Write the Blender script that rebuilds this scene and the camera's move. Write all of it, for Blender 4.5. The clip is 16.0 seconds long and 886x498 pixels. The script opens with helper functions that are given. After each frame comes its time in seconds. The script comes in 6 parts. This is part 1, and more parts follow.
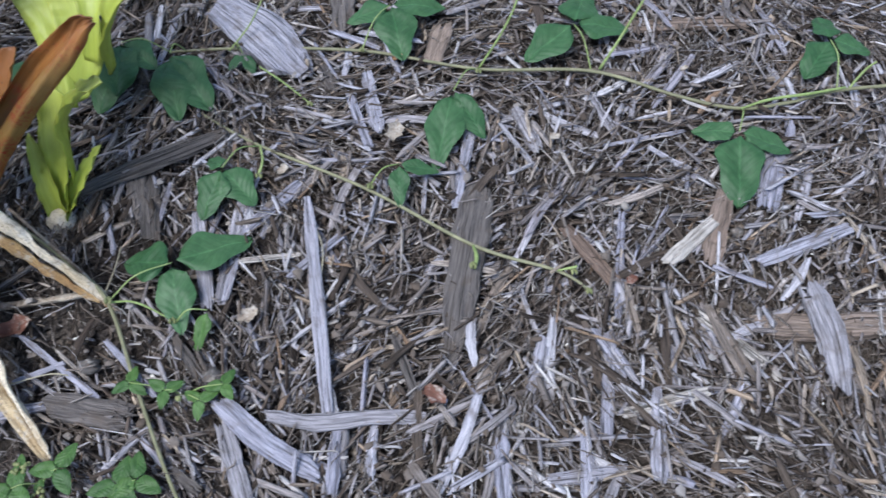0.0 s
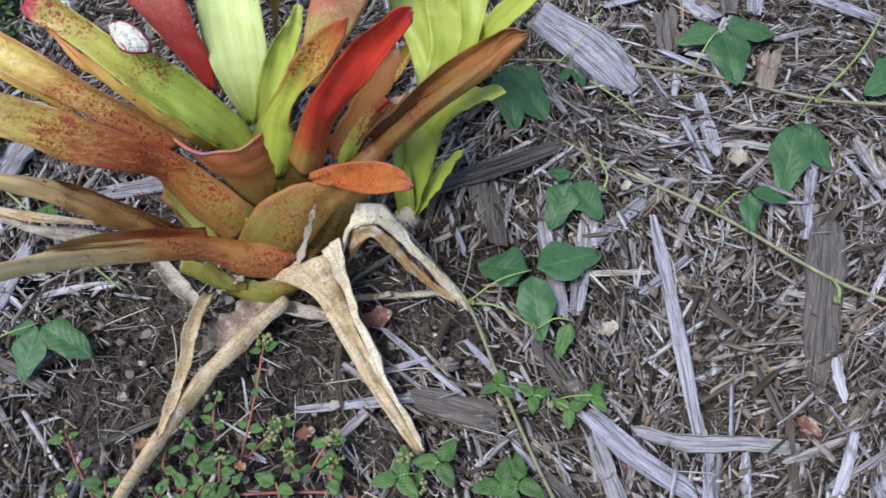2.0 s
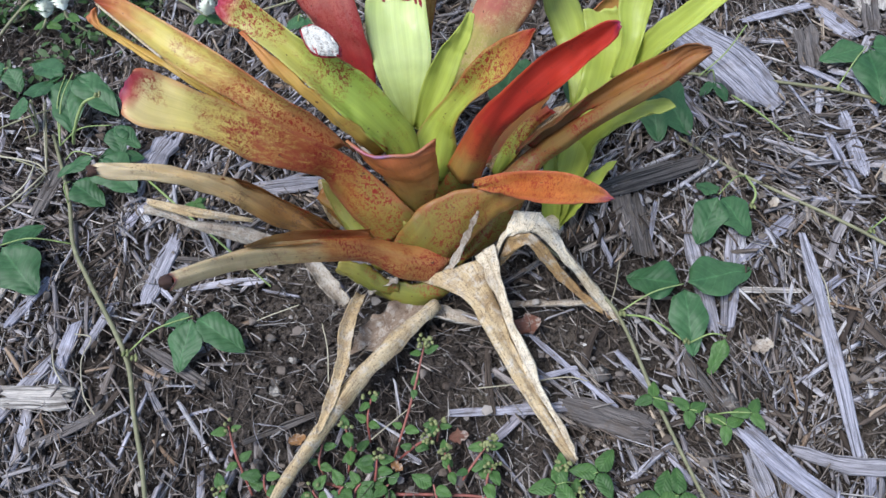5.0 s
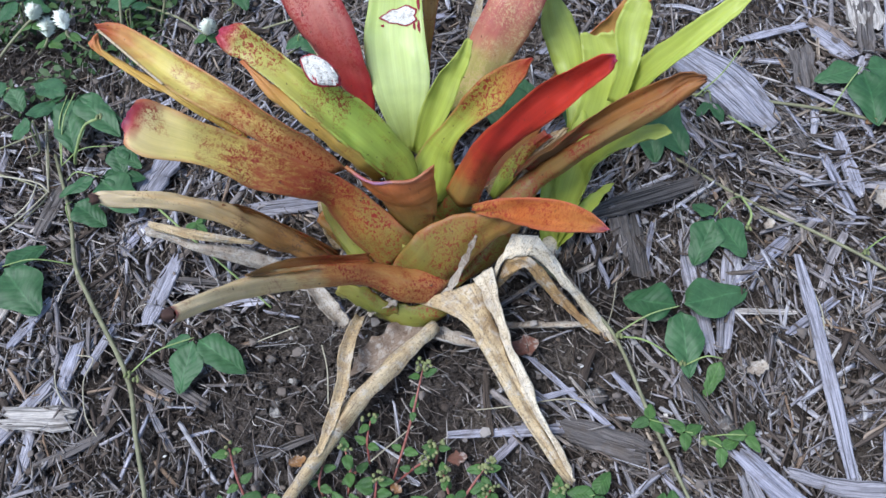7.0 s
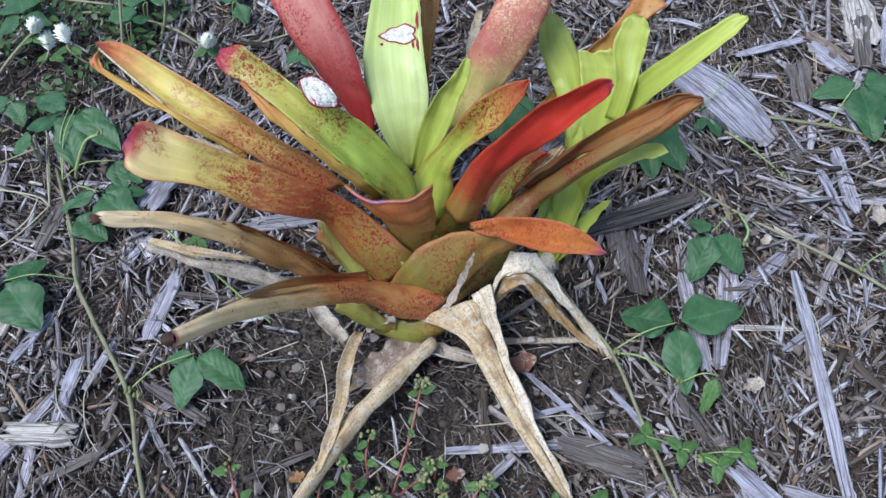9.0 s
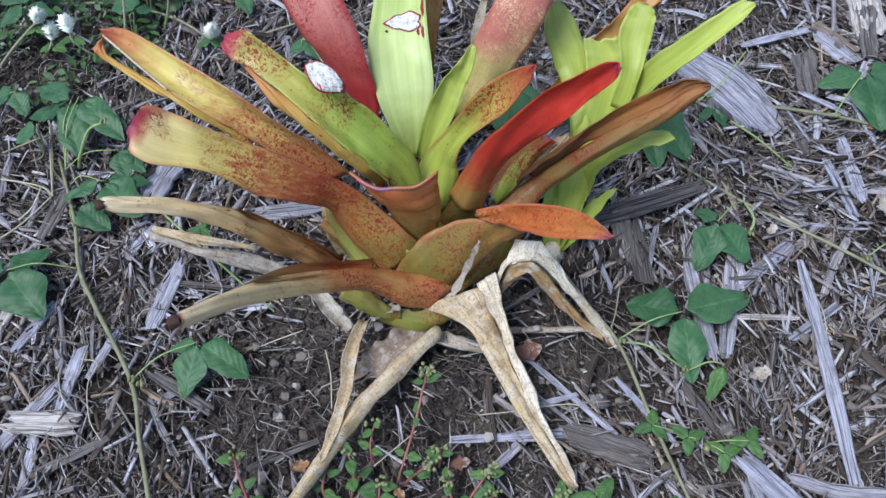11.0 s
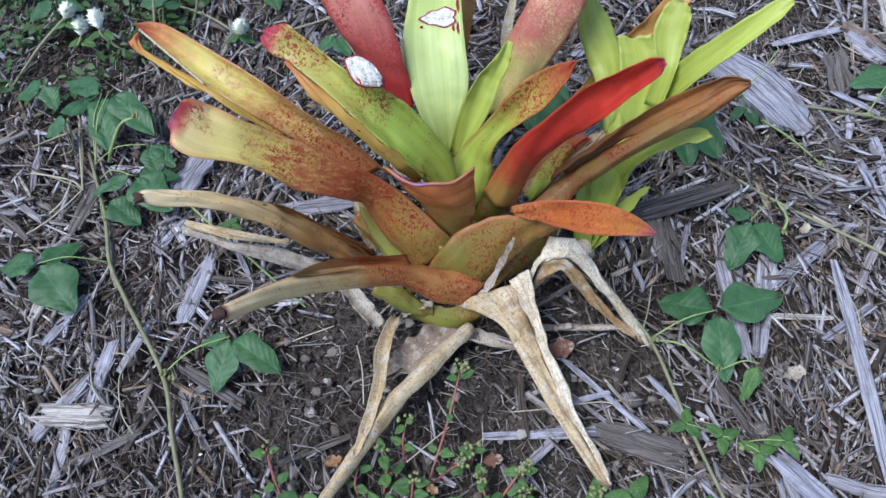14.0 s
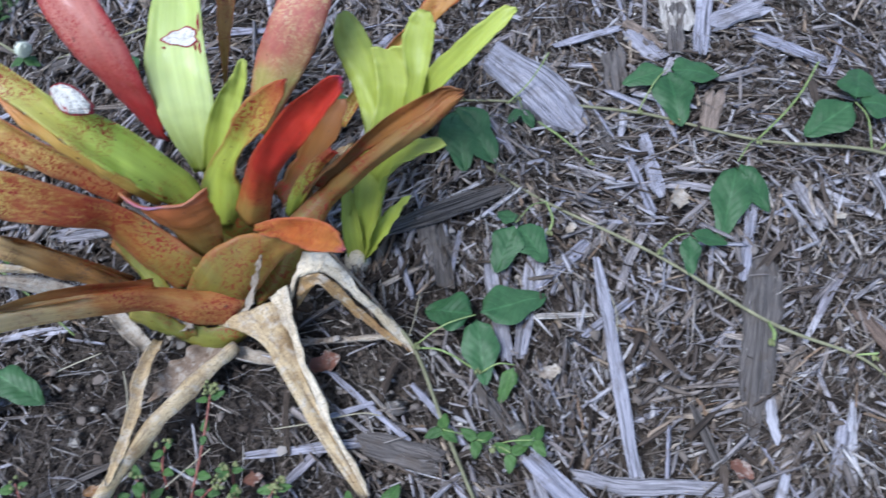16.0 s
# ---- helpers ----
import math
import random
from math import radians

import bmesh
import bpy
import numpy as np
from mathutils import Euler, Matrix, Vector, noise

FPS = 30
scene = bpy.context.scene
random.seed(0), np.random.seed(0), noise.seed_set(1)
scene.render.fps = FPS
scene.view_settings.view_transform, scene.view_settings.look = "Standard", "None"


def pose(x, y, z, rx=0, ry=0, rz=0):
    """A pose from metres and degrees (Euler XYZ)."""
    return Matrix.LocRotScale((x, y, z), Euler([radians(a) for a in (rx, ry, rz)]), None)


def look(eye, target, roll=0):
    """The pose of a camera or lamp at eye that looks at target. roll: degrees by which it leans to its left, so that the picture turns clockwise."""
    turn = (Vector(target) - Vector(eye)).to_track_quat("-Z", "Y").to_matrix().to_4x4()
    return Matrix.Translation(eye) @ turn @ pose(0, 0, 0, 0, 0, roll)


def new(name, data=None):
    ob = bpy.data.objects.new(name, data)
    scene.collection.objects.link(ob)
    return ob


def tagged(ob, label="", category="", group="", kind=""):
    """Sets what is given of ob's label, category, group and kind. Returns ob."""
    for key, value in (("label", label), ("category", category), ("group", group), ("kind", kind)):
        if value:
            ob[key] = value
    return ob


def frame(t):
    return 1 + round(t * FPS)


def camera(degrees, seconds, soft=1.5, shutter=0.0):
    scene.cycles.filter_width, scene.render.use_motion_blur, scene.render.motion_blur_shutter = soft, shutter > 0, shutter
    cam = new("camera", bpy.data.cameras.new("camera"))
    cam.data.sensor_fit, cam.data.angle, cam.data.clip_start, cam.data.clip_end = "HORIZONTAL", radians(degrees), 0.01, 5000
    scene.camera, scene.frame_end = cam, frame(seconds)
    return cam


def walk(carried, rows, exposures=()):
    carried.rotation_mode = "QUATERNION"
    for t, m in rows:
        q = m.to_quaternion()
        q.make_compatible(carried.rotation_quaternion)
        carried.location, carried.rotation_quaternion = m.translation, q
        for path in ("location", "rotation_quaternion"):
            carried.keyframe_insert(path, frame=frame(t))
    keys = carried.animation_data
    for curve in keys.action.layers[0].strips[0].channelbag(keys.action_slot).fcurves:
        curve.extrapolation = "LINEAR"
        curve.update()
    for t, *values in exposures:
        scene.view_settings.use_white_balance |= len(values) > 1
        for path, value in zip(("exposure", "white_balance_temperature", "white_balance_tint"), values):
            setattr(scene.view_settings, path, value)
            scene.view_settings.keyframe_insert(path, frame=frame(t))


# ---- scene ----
cam = camera(56.0, 16.0, soft=1.5, shutter=0.3)
PATH = [
    (0, (-0.137, 0.073, 0.65), (-0.089, 1.091, -1.071), -4.3),
    (0.5, (-0.204, 0.076, 0.653), (-0.199, 1.104, -1.062), -5.1),
    (1, (-0.276, 0.089, 0.668), (-0.317, 1.115, -1.048), -5.9),
    (1.5, (-0.343, 0.088, 0.672), (-0.432, 1.122, -1.038), -6.7),
    (2, (-0.389, 0.093, 0.679), (-0.501, 1.119, -1.034), -7.0),
    (2.5, (-0.431, 0.09, 0.681), (-0.579, 1.12, -1.026), -7.7),
    (3, (-0.476, 0.094, 0.692), (-0.64, 1.117, -1.018), -7.7),
    (3.5, (-0.49, 0.09, 0.69), (-0.667, 1.117, -1.017), -7.9),
    (6, (-0.498, 0.093, 0.696), (-0.68, 1.119, -1.011), -8.0),
    (6.5, (-0.496, 0.095, 0.697), (-0.676, 1.123, -1.009), -7.9),
    (7, (-0.496, 0.105, 0.71), (-0.677, 1.132, -0.996), -8.0),
    (7.5, (-0.496, 0.108, 0.713), (-0.676, 1.134, -0.994), -7.9),
    (8, (-0.492, 0.115, 0.722), (-0.671, 1.142, -0.985), -7.9),
    (8.5, (-0.495, 0.122, 0.73), (-0.674, 1.148, -0.977), -7.9),
    (9, (-0.494, 0.116, 0.722), (-0.676, 1.142, -0.985), -8.0),
    (11.5, (-0.502, 0.108, 0.714), (-0.686, 1.135, -0.992), -8.0),
    (12, (-0.512, 0.106, 0.713), (-0.703, 1.133, -0.992), -8.2),
    (12.5, (-0.531, 0.097, 0.707), (-0.733, 1.124, -0.997), -8.3),
    (13, (-0.534, 0.095, 0.705), (-0.743, 1.122, -0.998), -8.5),
    (13.5, (-0.527, 0.097, 0.706), (-0.729, 1.125, -0.997), -8.3),
    (14, (-0.522, 0.104, 0.713), (-0.72, 1.131, -0.992), -8.2),
    (14.5, (-0.517, 0.105, 0.714), (-0.709, 1.133, -0.99), -8.0),
    (15, (-0.493, 0.108, 0.713), (-0.668, 1.137, -0.992), -7.5),
    (15.5, (-0.438, 0.111, 0.707), (-0.57, 1.137, -1.004), -6.7),
    (16, (-0.349, 0.121, 0.711), (-0.433, 1.145, -1.005), -6.1),
]
EXPOSURES = [(0, 0.76, 6250, 10), (1, 0.76, 6500, 10), (3.5, 0.76, 6550, 10), (6, 0.76, 6200, 10), (9, 0.74, 6050, 10), (13, 0.72, 6000, 10), (15, 0.72, 6000, 10), (16, 0.74, 5850, 10)]
walk(cam, [(t, look(eye, target, roll)) for t, eye, target, roll in PATH], EXPOSURES)

# ---- sky, sun ----
world = bpy.data.worlds.new("sky")
scene.world = world
world.use_nodes = True
wn = world.node_tree.nodes
sky = wn.new("ShaderNodeTexSky")
sky.sky_type, sky.sun_disc = "NISHITA", False
sky.sun_elevation, sky.sun_rotation = radians(67), radians(237)
world.node_tree.links.new(sky.outputs["Color"], wn["Background"].inputs["Color"])
wn["Background"].inputs["Strength"].default_value = 0.13
sun = new("sun", bpy.data.lights.new("sun", "SUN"))
sun.data.energy, sun.data.angle, sun.data.color = 2.3, radians(28), (0.97, 0.98, 1.0)
sun.matrix_world = look((-1.57, -0.19, 3.0), (-0.5, 0.5, 0.0))


# ---- materials ----
def nodes_of(name, rough=0.7, spec=0.3):
    m = bpy.data.materials.new(name)
    m.use_nodes = True
    nt = m.node_tree
    b = nt.nodes["Principled BSDF"]
    b.inputs["Roughness"].default_value = rough
    b.inputs["Specular IOR Level"].default_value = spec
    return m, nt, b


def tex(nt, scale, vec, detail=4.0, rough=0.6):
    n = nt.nodes.new("ShaderNodeTexNoise")
    n.inputs["Scale"].default_value, n.inputs["Detail"].default_value = scale, detail
    n.inputs["Roughness"].default_value = rough
    n.inputs["Distortion"].default_value = 0.4
    if vec:
        nt.links.new(vec, n.inputs["Vector"])
    return n.outputs["Fac"]


def ramp(nt, fac, stops):
    r = nt.nodes.new("ShaderNodeValToRGB")
    e = r.color_ramp.elements
    while len(e) < len(stops):
        e.new(0.5)
    for el, (p, c) in zip(e, stops):
        el.position, el.color = p, (*c, 1) if len(c) == 3 else c
    nt.links.new(fac, r.inputs["Fac"])
    return r.outputs["Color"]


def grey(v):
    return (v, v, v)


def mixc(nt, fac, a, b, mode="MIX"):
    n = nt.nodes.new("ShaderNodeMix")
    n.data_type, n.blend_type = "RGBA", mode
    for sock, val in ((n.inputs[0], fac), (n.inputs[6], a), (n.inputs[7], b)):
        if isinstance(val, (int, float)):
            sock.default_value = val
        elif isinstance(val, tuple):
            sock.default_value = (*val, 1)
        else:
            nt.links.new(val, sock)
    return n.outputs[2]


def calc(nt, op, a, b=0.5):
    n = nt.nodes.new("ShaderNodeMath")
    n.operation = op
    for i, v in enumerate((a, b)):
        if isinstance(v, (int, float)):
            n.inputs[i].default_value = v
        else:
            nt.links.new(v, n.inputs[i])
    return n.outputs[0]


def bump(nt, b, height, strength, dist):
    n = nt.nodes.new("ShaderNodeBump")
    n.inputs["Strength"].default_value, n.inputs["Distance"].default_value = strength, dist
    nt.links.new(height, n.inputs["Height"])
    nt.links.new(n.outputs["Normal"], b.inputs["Normal"])


def stretched(nt, src, sx, sy, sz=1.0):
    n = nt.nodes.new("ShaderNodeMapping")
    n.inputs["Scale"].default_value = (sx, sy, sz)
    nt.links.new(src, n.inputs["Vector"])
    return n.outputs["Vector"]


def coords(nt, kind):
    return nt.nodes.new("ShaderNodeTexCoord").outputs[kind]


def wood_material(name, stops, per="island"):
    """Weathered wood; UV in metres, v along the grain."""
    m, nt, b = nodes_of(name, 0.85, 0.2)
    uv = coords(nt, "UV")
    if per == "island":
        rnd = nt.nodes.new("ShaderNodeNewGeometry").outputs["Random Per Island"]
    else:
        rnd = nt.nodes.new("ShaderNodeObjectInfo").outputs["Random"]
    tone = ramp(nt, rnd, stops)
    grain = tex(nt, 1.0, stretched(nt, uv, 1100, 45), 5, 0.65)
    coarse = tex(nt, 1.0, stretched(nt, uv, 350, 18), 3)
    blot = tex(nt, 60, coords(nt, "Object"), 3)
    c = mixc(nt, 1.0, tone, ramp(nt, grain, [(0.3, grey(0.42)), (0.6, grey(1.22))]), "MULTIPLY")
    c = mixc(nt, 1.0, c, ramp(nt, coarse, [(0.33, grey(0.55)), (0.55, grey(1.1))]), "MULTIPLY")
    crack = tex(nt, 1.0, stretched(nt, uv, 420, 7), 2)
    c = mixc(nt, 1.0, c, ramp(nt, crack, [(0.36, grey(0.3)), (0.43, grey(1.0))]), "MULTIPLY")
    c = mixc(nt, ramp(nt, blot, [(0.52, grey(0)), (0.72, grey(0.55))]), c, (0.10, 0.075, 0.055))
    nt.links.new(c, b.inputs["Base Color"])
    bump(nt, b, calc(nt, "ADD", calc(nt, "ADD", grain, coarse), crack), 0.8, 0.0016)
    return m


MULCH = [(0.0, (0.035, 0.026, 0.021)), (0.16, (0.11, 0.085, 0.068)), (0.26, (0.33, 0.315, 0.335)), (0.38, (0.18, 0.145, 0.118)), (0.48, (0.47, 0.455, 0.50)),
         (0.58, (0.24, 0.195, 0.16)), (0.68, (0.37, 0.36, 0.425)), (0.80, (0.58, 0.555, 0.57)), (0.88, (0.34, 0.33, 0.375)), (0.95, (0.42, 0.345, 0.27)), (1.0, (0.24, 0.155, 0.10))]
chip_wood = wood_material("weathered_chip_wood", MULCH)
small_wood = wood_material("weathered_splinter_wood", [(0.0, (0.04, 0.03, 0.024)), (0.2, (0.12, 0.092, 0.074)), (0.3, (0.29, 0.27, 0.275)), (0.42, (0.19, 0.152, 0.122)), (0.54, (0.42, 0.40, 0.425)),
                                                   (0.64, (0.25, 0.205, 0.17)), (0.74, (0.34, 0.325, 0.36)), (0.84, (0.54, 0.515, 0.51)), (0.93, (0.40, 0.325, 0.25)), (1.0, (0.22, 0.145, 0.095))])
chip_object = wood_material("single_chip_wood", MULCH, "object")
shred_wood = wood_material("shredded_wood", [(0.0, (0.05, 0.037, 0.03)), (0.3, (0.15, 0.115, 0.09)), (0.55, (0.26, 0.22, 0.19)),
                                             (0.75, (0.20, 0.165, 0.14)), (0.9, (0.38, 0.35, 0.33)), (1.0, (0.46, 0.41, 0.36))])
pale_fibre = wood_material("pale_straw_fibre", [(0.0, (0.36, 0.33, 0.33)), (0.4, (0.48, 0.46, 0.48)), (0.7, (0.56, 0.51, 0.44)), (1.0, (0.64, 0.61, 0.57))])
grey_wood = wood_material("silver_grey_wood", [(0.0, (0.28, 0.275, 0.325)), (0.5, (0.37, 0.36, 0.41)), (1.0, (0.32, 0.30, 0.315))], "object")
dark_wood = wood_material("dark_weathered_wood", [(0.0, (0.10, 0.088, 0.08)), (1.0, (0.165, 0.145, 0.135))], "object")
pale_wood = wood_material("pale_split_wood", [(0.0, (0.46, 0.42, 0.375)), (1.0, (0.54, 0.49, 0.44))], "object")
brown_wood = wood_material("brown_bark_wood", [(0.0, (0.19, 0.135, 0.105)), (1.0, (0.27, 0.21, 0.17))], "object")


def soil_material():
    m, nt, b = nodes_of("dark_garden_soil", 0.95, 0.15)
    o = coords(nt, "Object")
    big, fine = tex(nt, 9, o, 4), tex(nt, 260, o, 6, 0.7)
    c = ramp(nt, big, [(0.35, (0.066, 0.053, 0.046)), (0.55, (0.112, 0.093, 0.08)), (0.74, (0.22, 0.185, 0.15))])
    c = mixc(nt, 1.0, c, ramp(nt, fine, [(0.3, grey(0.4)), (0.65, grey(1.45))]), "MULTIPLY")
    clod = tex(nt, 95, o, 5, 0.7)
    c = mixc(nt, 1.0, c, ramp(nt, clod, [(0.35, grey(0.6)), (0.6, grey(1.25))]), "MULTIPLY")
    nt.links.new(c, b.inputs["Base Color"])
    bump(nt, b, calc(nt, "ADD", fine, clod), 1.0, 0.006)
    return m


def blade_material(name, along, spots=(0.24, 0.014, 0.012), spotted=0.5, edge=None, rough=0.38, tipward=False, wash=0.0):
    """Strap leaf of the rosette. UV: u across 0..1, v along 0..1."""
    m, nt, b = nodes_of(name, rough, 0.32)
    uv = coords(nt, "UV")
    sep = nt.nodes.new("ShaderNodeSeparateXYZ")
    nt.links.new(uv, sep.inputs[0])
    o = coords(nt, "Object")
    wob = tex(nt, 22, o, 3)
    v = calc(nt, "ADD", sep.outputs["Y"], calc(nt, "MULTIPLY", calc(nt, "SUBTRACT", wob, 0.5), 0.35))
    c = ramp(nt, v, along)
    veins = tex(nt, 1.0, stretched(nt, uv, 46, 0.8), 2)
    c = mixc(nt, 1.0, c, ramp(nt, veins, [(0.3, grey(0.93)), (0.7, grey(1.05))]), "MULTIPLY")
    streak = tex(nt, 1.0, stretched(nt, uv, 8, 0.55), 2, 0.5)
    c = mixc(nt, 1.0, c, ramp(nt, streak, [(0.3, grey(0.82)), (0.55, grey(1.0)), (0.75, grey(1.08))]), "MULTIPLY")
    bloom = tex(nt, 16, o, 5, 0.65)
    c = mixc(nt, 1.0, c, ramp(nt, bloom, [(0.3, grey(0.84)), (0.5, grey(1.0)), (0.72, grey(1.08))]), "MULTIPLY")
    if wash > 0:
        tongue = calc(nt, "ADD", tex(nt, 1.0, stretched(nt, uv, 6, 22), 6, 0.78), calc(nt, "MULTIPLY", calc(nt, "ABSOLUTE", calc(nt, "SUBTRACT", sep.outputs["Y"], 0.40)), -0.8))
        c = mixc(nt, ramp(nt, tongue, [(0.34, grey(0)), (0.49, grey(0.82 * wash))]), c, (0.28, 0.035, 0.017))
    if spotted > 0:
        gather = calc(nt, "ADD", tex(nt, 26, o, 3), calc(nt, "MULTIPLY", calc(nt, "SUBTRACT", 0.45, sep.outputs["Y"]), -0.35 if tipward else 0.22))
        region = ramp(nt, gather, [(0.62 - 0.3 * spotted, grey(0)), (0.78 - 0.22 * spotted, grey(1))])
        blush = ramp(nt, tex(nt, 1.0, stretched(nt, uv, 6, 14), 5, 0.7), [(0.48, grey(0)), (0.64, grey(0.3))])
        c = mixc(nt, calc(nt, "MULTIPLY", region, blush), c, (1.3 * spots[0] + 0.02, 1.2 * spots[1] + 0.045, 1.1 * spots[2] + 0.004))
        dots = ramp(nt, tex(nt, 1.0, stretched(nt, o, 420, 420, 320), 2, 0.5), [(0.55, grey(0)), (0.59, grey(0.9))])
        c = mixc(nt, calc(nt, "MULTIPLY", region, dots), c, spots)
        fine_dots = ramp(nt, tex(nt, 1.0, stretched(nt, o, 780, 780, 620), 2, 0.5), [(0.56, grey(0)), (0.60, grey(0.8))])
        c = mixc(nt, calc(nt, "MULTIPLY", region, fine_dots), c, spots)
        blots = ramp(nt, tex(nt, 1.0, stretched(nt, o, 170, 170, 120), 5, 0.75), [(0.585, grey(0)), (0.62, grey(0.85))])
        c = mixc(nt, calc(nt, "MULTIPLY", region, blots), c, spots)
        scorch = ramp(nt, tex(nt, 1.0, stretched(nt, o, 240, 240, 200), 2, 0.5), [(0.705, grey(0)), (0.735, grey(0.85))])
        c = mixc(nt, scorch, c, (0.09, 0.035, 0.02))
    if edge:
        e = calc(nt, "ABSOLUTE", calc(nt, "SUBTRACT", sep.outputs["X"], 0.5))
        e = calc(nt, "ADD", e, calc(nt, "MULTIPLY", calc(nt, "SUBTRACT", wob, 0.5), 0.3))
        c = mixc(nt, ramp(nt, e, [(0.39, grey(0)), (0.53, grey(0.8))]), c, edge)
    nt.links.new(c, b.inputs["Base Color"])
    b.inputs["Subsurface Weight"].default_value = 0.12
    b.inputs["Subsurface Radius"].default_value = (0.004, 0.003, 0.001)
    nt.links.new(ramp(nt, tex(nt, 90, o, 3), [(0.3, grey(rough - 0.08)), (0.7, grey(rough + 0.2))]), b.inputs["Roughness"])
    bump(nt, b, veins, 0.25, 0.0008)
    return m


LIME, LIME2 = (0.37, 0.43, 0.075), (0.30, 0.355, 0.055)
orange_blade = blade_material("orange_speckled_blade", [(0.0, (0.36, 0.30, 0.06)), (0.4, (0.44, 0.24, 0.06)), (1.0, (0.42, 0.20, 0.05))], spotted=0.7, edge=(0.38, 0.09, 0.03))
mauve_rim = blade_material("mauve_rim", [(0.0, (0.40, 0.18, 0.08)), (0.2, (0.44, 0.14, 0.17)), (0.42, (0.27, 0.14, 0.24)), (0.58, (0.40, 0.16, 0.10)), (1.0, (0.40, 0.15, 0.06))], spotted=0.0)
char_tip = blade_material("shrivelled_dark_tip", [(0.0, (0.06, 0.03, 0.022)), (1.0, (0.10, 0.05, 0.035))], spotted=0.0, rough=0.7)
lime_blade = blade_material("lime_blade", [(0.0, LIME2), (0.5, LIME), (1.0, (0.41, 0.46, 0.10))], spotted=0.0)
pale_lime = blade_material("pale_lime_blade", [(0.0, LIME2), (0.12, (0.40, 0.47, 0.15)), (0.3, (0.47, 0.55, 0.22)), (0.6, (0.42, 0.51, 0.15)), (1.0, (0.40, 0.50, 0.10))], spotted=0.0)
lime_spotted = blade_material("lime_spotted_blade", [(0.0, (0.33, 0.42, 0.07)), (0.42, (0.37, 0.47, 0.08)), (0.6, (0.44, 0.42, 0.10)), (0.82, (0.44, 0.40, 0.11)), (0.91, (0.38, 0.06, 0.06)), (1.0, (0.36, 0.02, 0.07))], spotted=0.6, tipward=True)
gold_blade = blade_material("gold_red_blade", [(0.0, (0.20, 0.155, 0.033)), (0.16, (0.30, 0.20, 0.045)), (0.27, (0.36, 0.17, 0.04)), (0.40, (0.48, 0.27, 0.07)), (0.55, (0.54, 0.40, 0.10)), (0.68, (0.60, 0.49, 0.15)), (0.86, (0.64, 0.50, 0.22)), (0.94, (0.36, 0.05, 0.05)), (1.0, (0.20, 0.02, 0.05))],
                            spotted=0.72, edge=(0.36, 0.12, 0.05), wash=1.0)
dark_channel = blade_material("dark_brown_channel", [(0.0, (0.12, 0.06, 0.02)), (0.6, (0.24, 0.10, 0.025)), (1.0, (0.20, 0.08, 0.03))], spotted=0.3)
olive_blade = blade_material("olive_red_blade", [(0.0, LIME2), (0.35, (0.33, 0.38, 0.055)), (0.62, (0.36, 0.32, 0.06)), (0.82, (0.37, 0.15, 0.04)), (1.0, (0.32, 0.035, 0.02))], spotted=0.6, edge=(0.34, 0.12, 0.04), tipward=True)
inner_rust = blade_material("rust_inner_face", [(0.0, (0.30, 0.09, 0.025)), (0.5, (0.34, 0.11, 0.03)), (0.75, (0.40, 0.20, 0.06)), (1.0, (0.30, 0.18, 0.08))], spotted=0.4)
gold_rust = blade_material("gold_rust_blade", [(0.0, (0.40, 0.16, 0.06)), (0.14, (0.44, 0.22, 0.08)), (0.24, (0.54, 0.40, 0.13)), (0.5, (0.56, 0.46, 0.13)), (0.72, (0.56, 0.46, 0.13)), (0.84, (0.48, 0.24, 0.08)), (0.93, (0.36, 0.11, 0.035)), (1.0, (0.28, 0.06, 0.025))], spotted=0.62, edge=(0.36, 0.10, 0.05), wash=0.5)
stub_rust = blade_material("rust_stub", [(0.0, (0.22, 0.16, 0.038)), (0.35, (0.30, 0.16, 0.042)), (0.6, (0.37, 0.13, 0.035)), (1.0, (0.44, 0.12, 0.045))], spotted=0.4)
sheath_red = blade_material("red_speckled_sheath", [(0.0, (0.17, 0.14, 0.026)), (0.45, (0.22, 0.165, 0.033)), (0.75, (0.25, 0.15, 0.033)), (1.0, (0.32, 0.13, 0.033))], spots=(0.19, 0.018, 0.012), spotted=0.78, edge=(0.31, 0.13, 0.04))
gold_under = blade_material("gold_underside", [(0.0, (0.38, 0.26, 0.05)), (0.7, (0.50, 0.30, 0.07)), (1.0, (0.42, 0.14, 0.05))], spotted=0.35)
rolled_blade = blade_material("rust_to_straw_blade", [(0.0, (0.36, 0.24, 0.08)), (0.10, (0.40, 0.14, 0.05)), (0.30, (0.42, 0.21, 0.06)), (0.5, (0.48, 0.24, 0.07)), (0.62, (0.60, 0.43, 0.20)), (0.97, (0.70, 0.55, 0.32)), (1.0, (0.12, 0.05, 0.04))], spotted=0.8, wash=0.5)
red_blade = blade_material("red_blade", [(0.0, (0.28, 0.16, 0.04)), (0.07, (0.34, 0.08, 0.025)), (0.17, (0.35, 0.028, 0.016)), (0.32, (0.34, 0.022, 0.014)), (0.6, (0.42, 0.03, 0.016)), (0.88, (0.46, 0.035, 0.025)), (1.0, (0.26, 0.02, 0.07))], spots=(0.2, 0.012, 0.012), spotted=0.35, edge=(0.44, 0.06, 0.02))
pink_blade = blade_material("pink_red_blade", [(0.0, (0.34, 0.02, 0.02)), (0.16, (0.35, 0.03, 0.03)), (0.32, (0.40, 0.09, 0.075)), (0.5, (0.46, 0.18, 0.14)), (1.0, (0.42, 0.12, 0.10))], spots=(0.30, 0.03, 0.03), spotted=0.85, edge=(0.34, 0.02, 0.025))
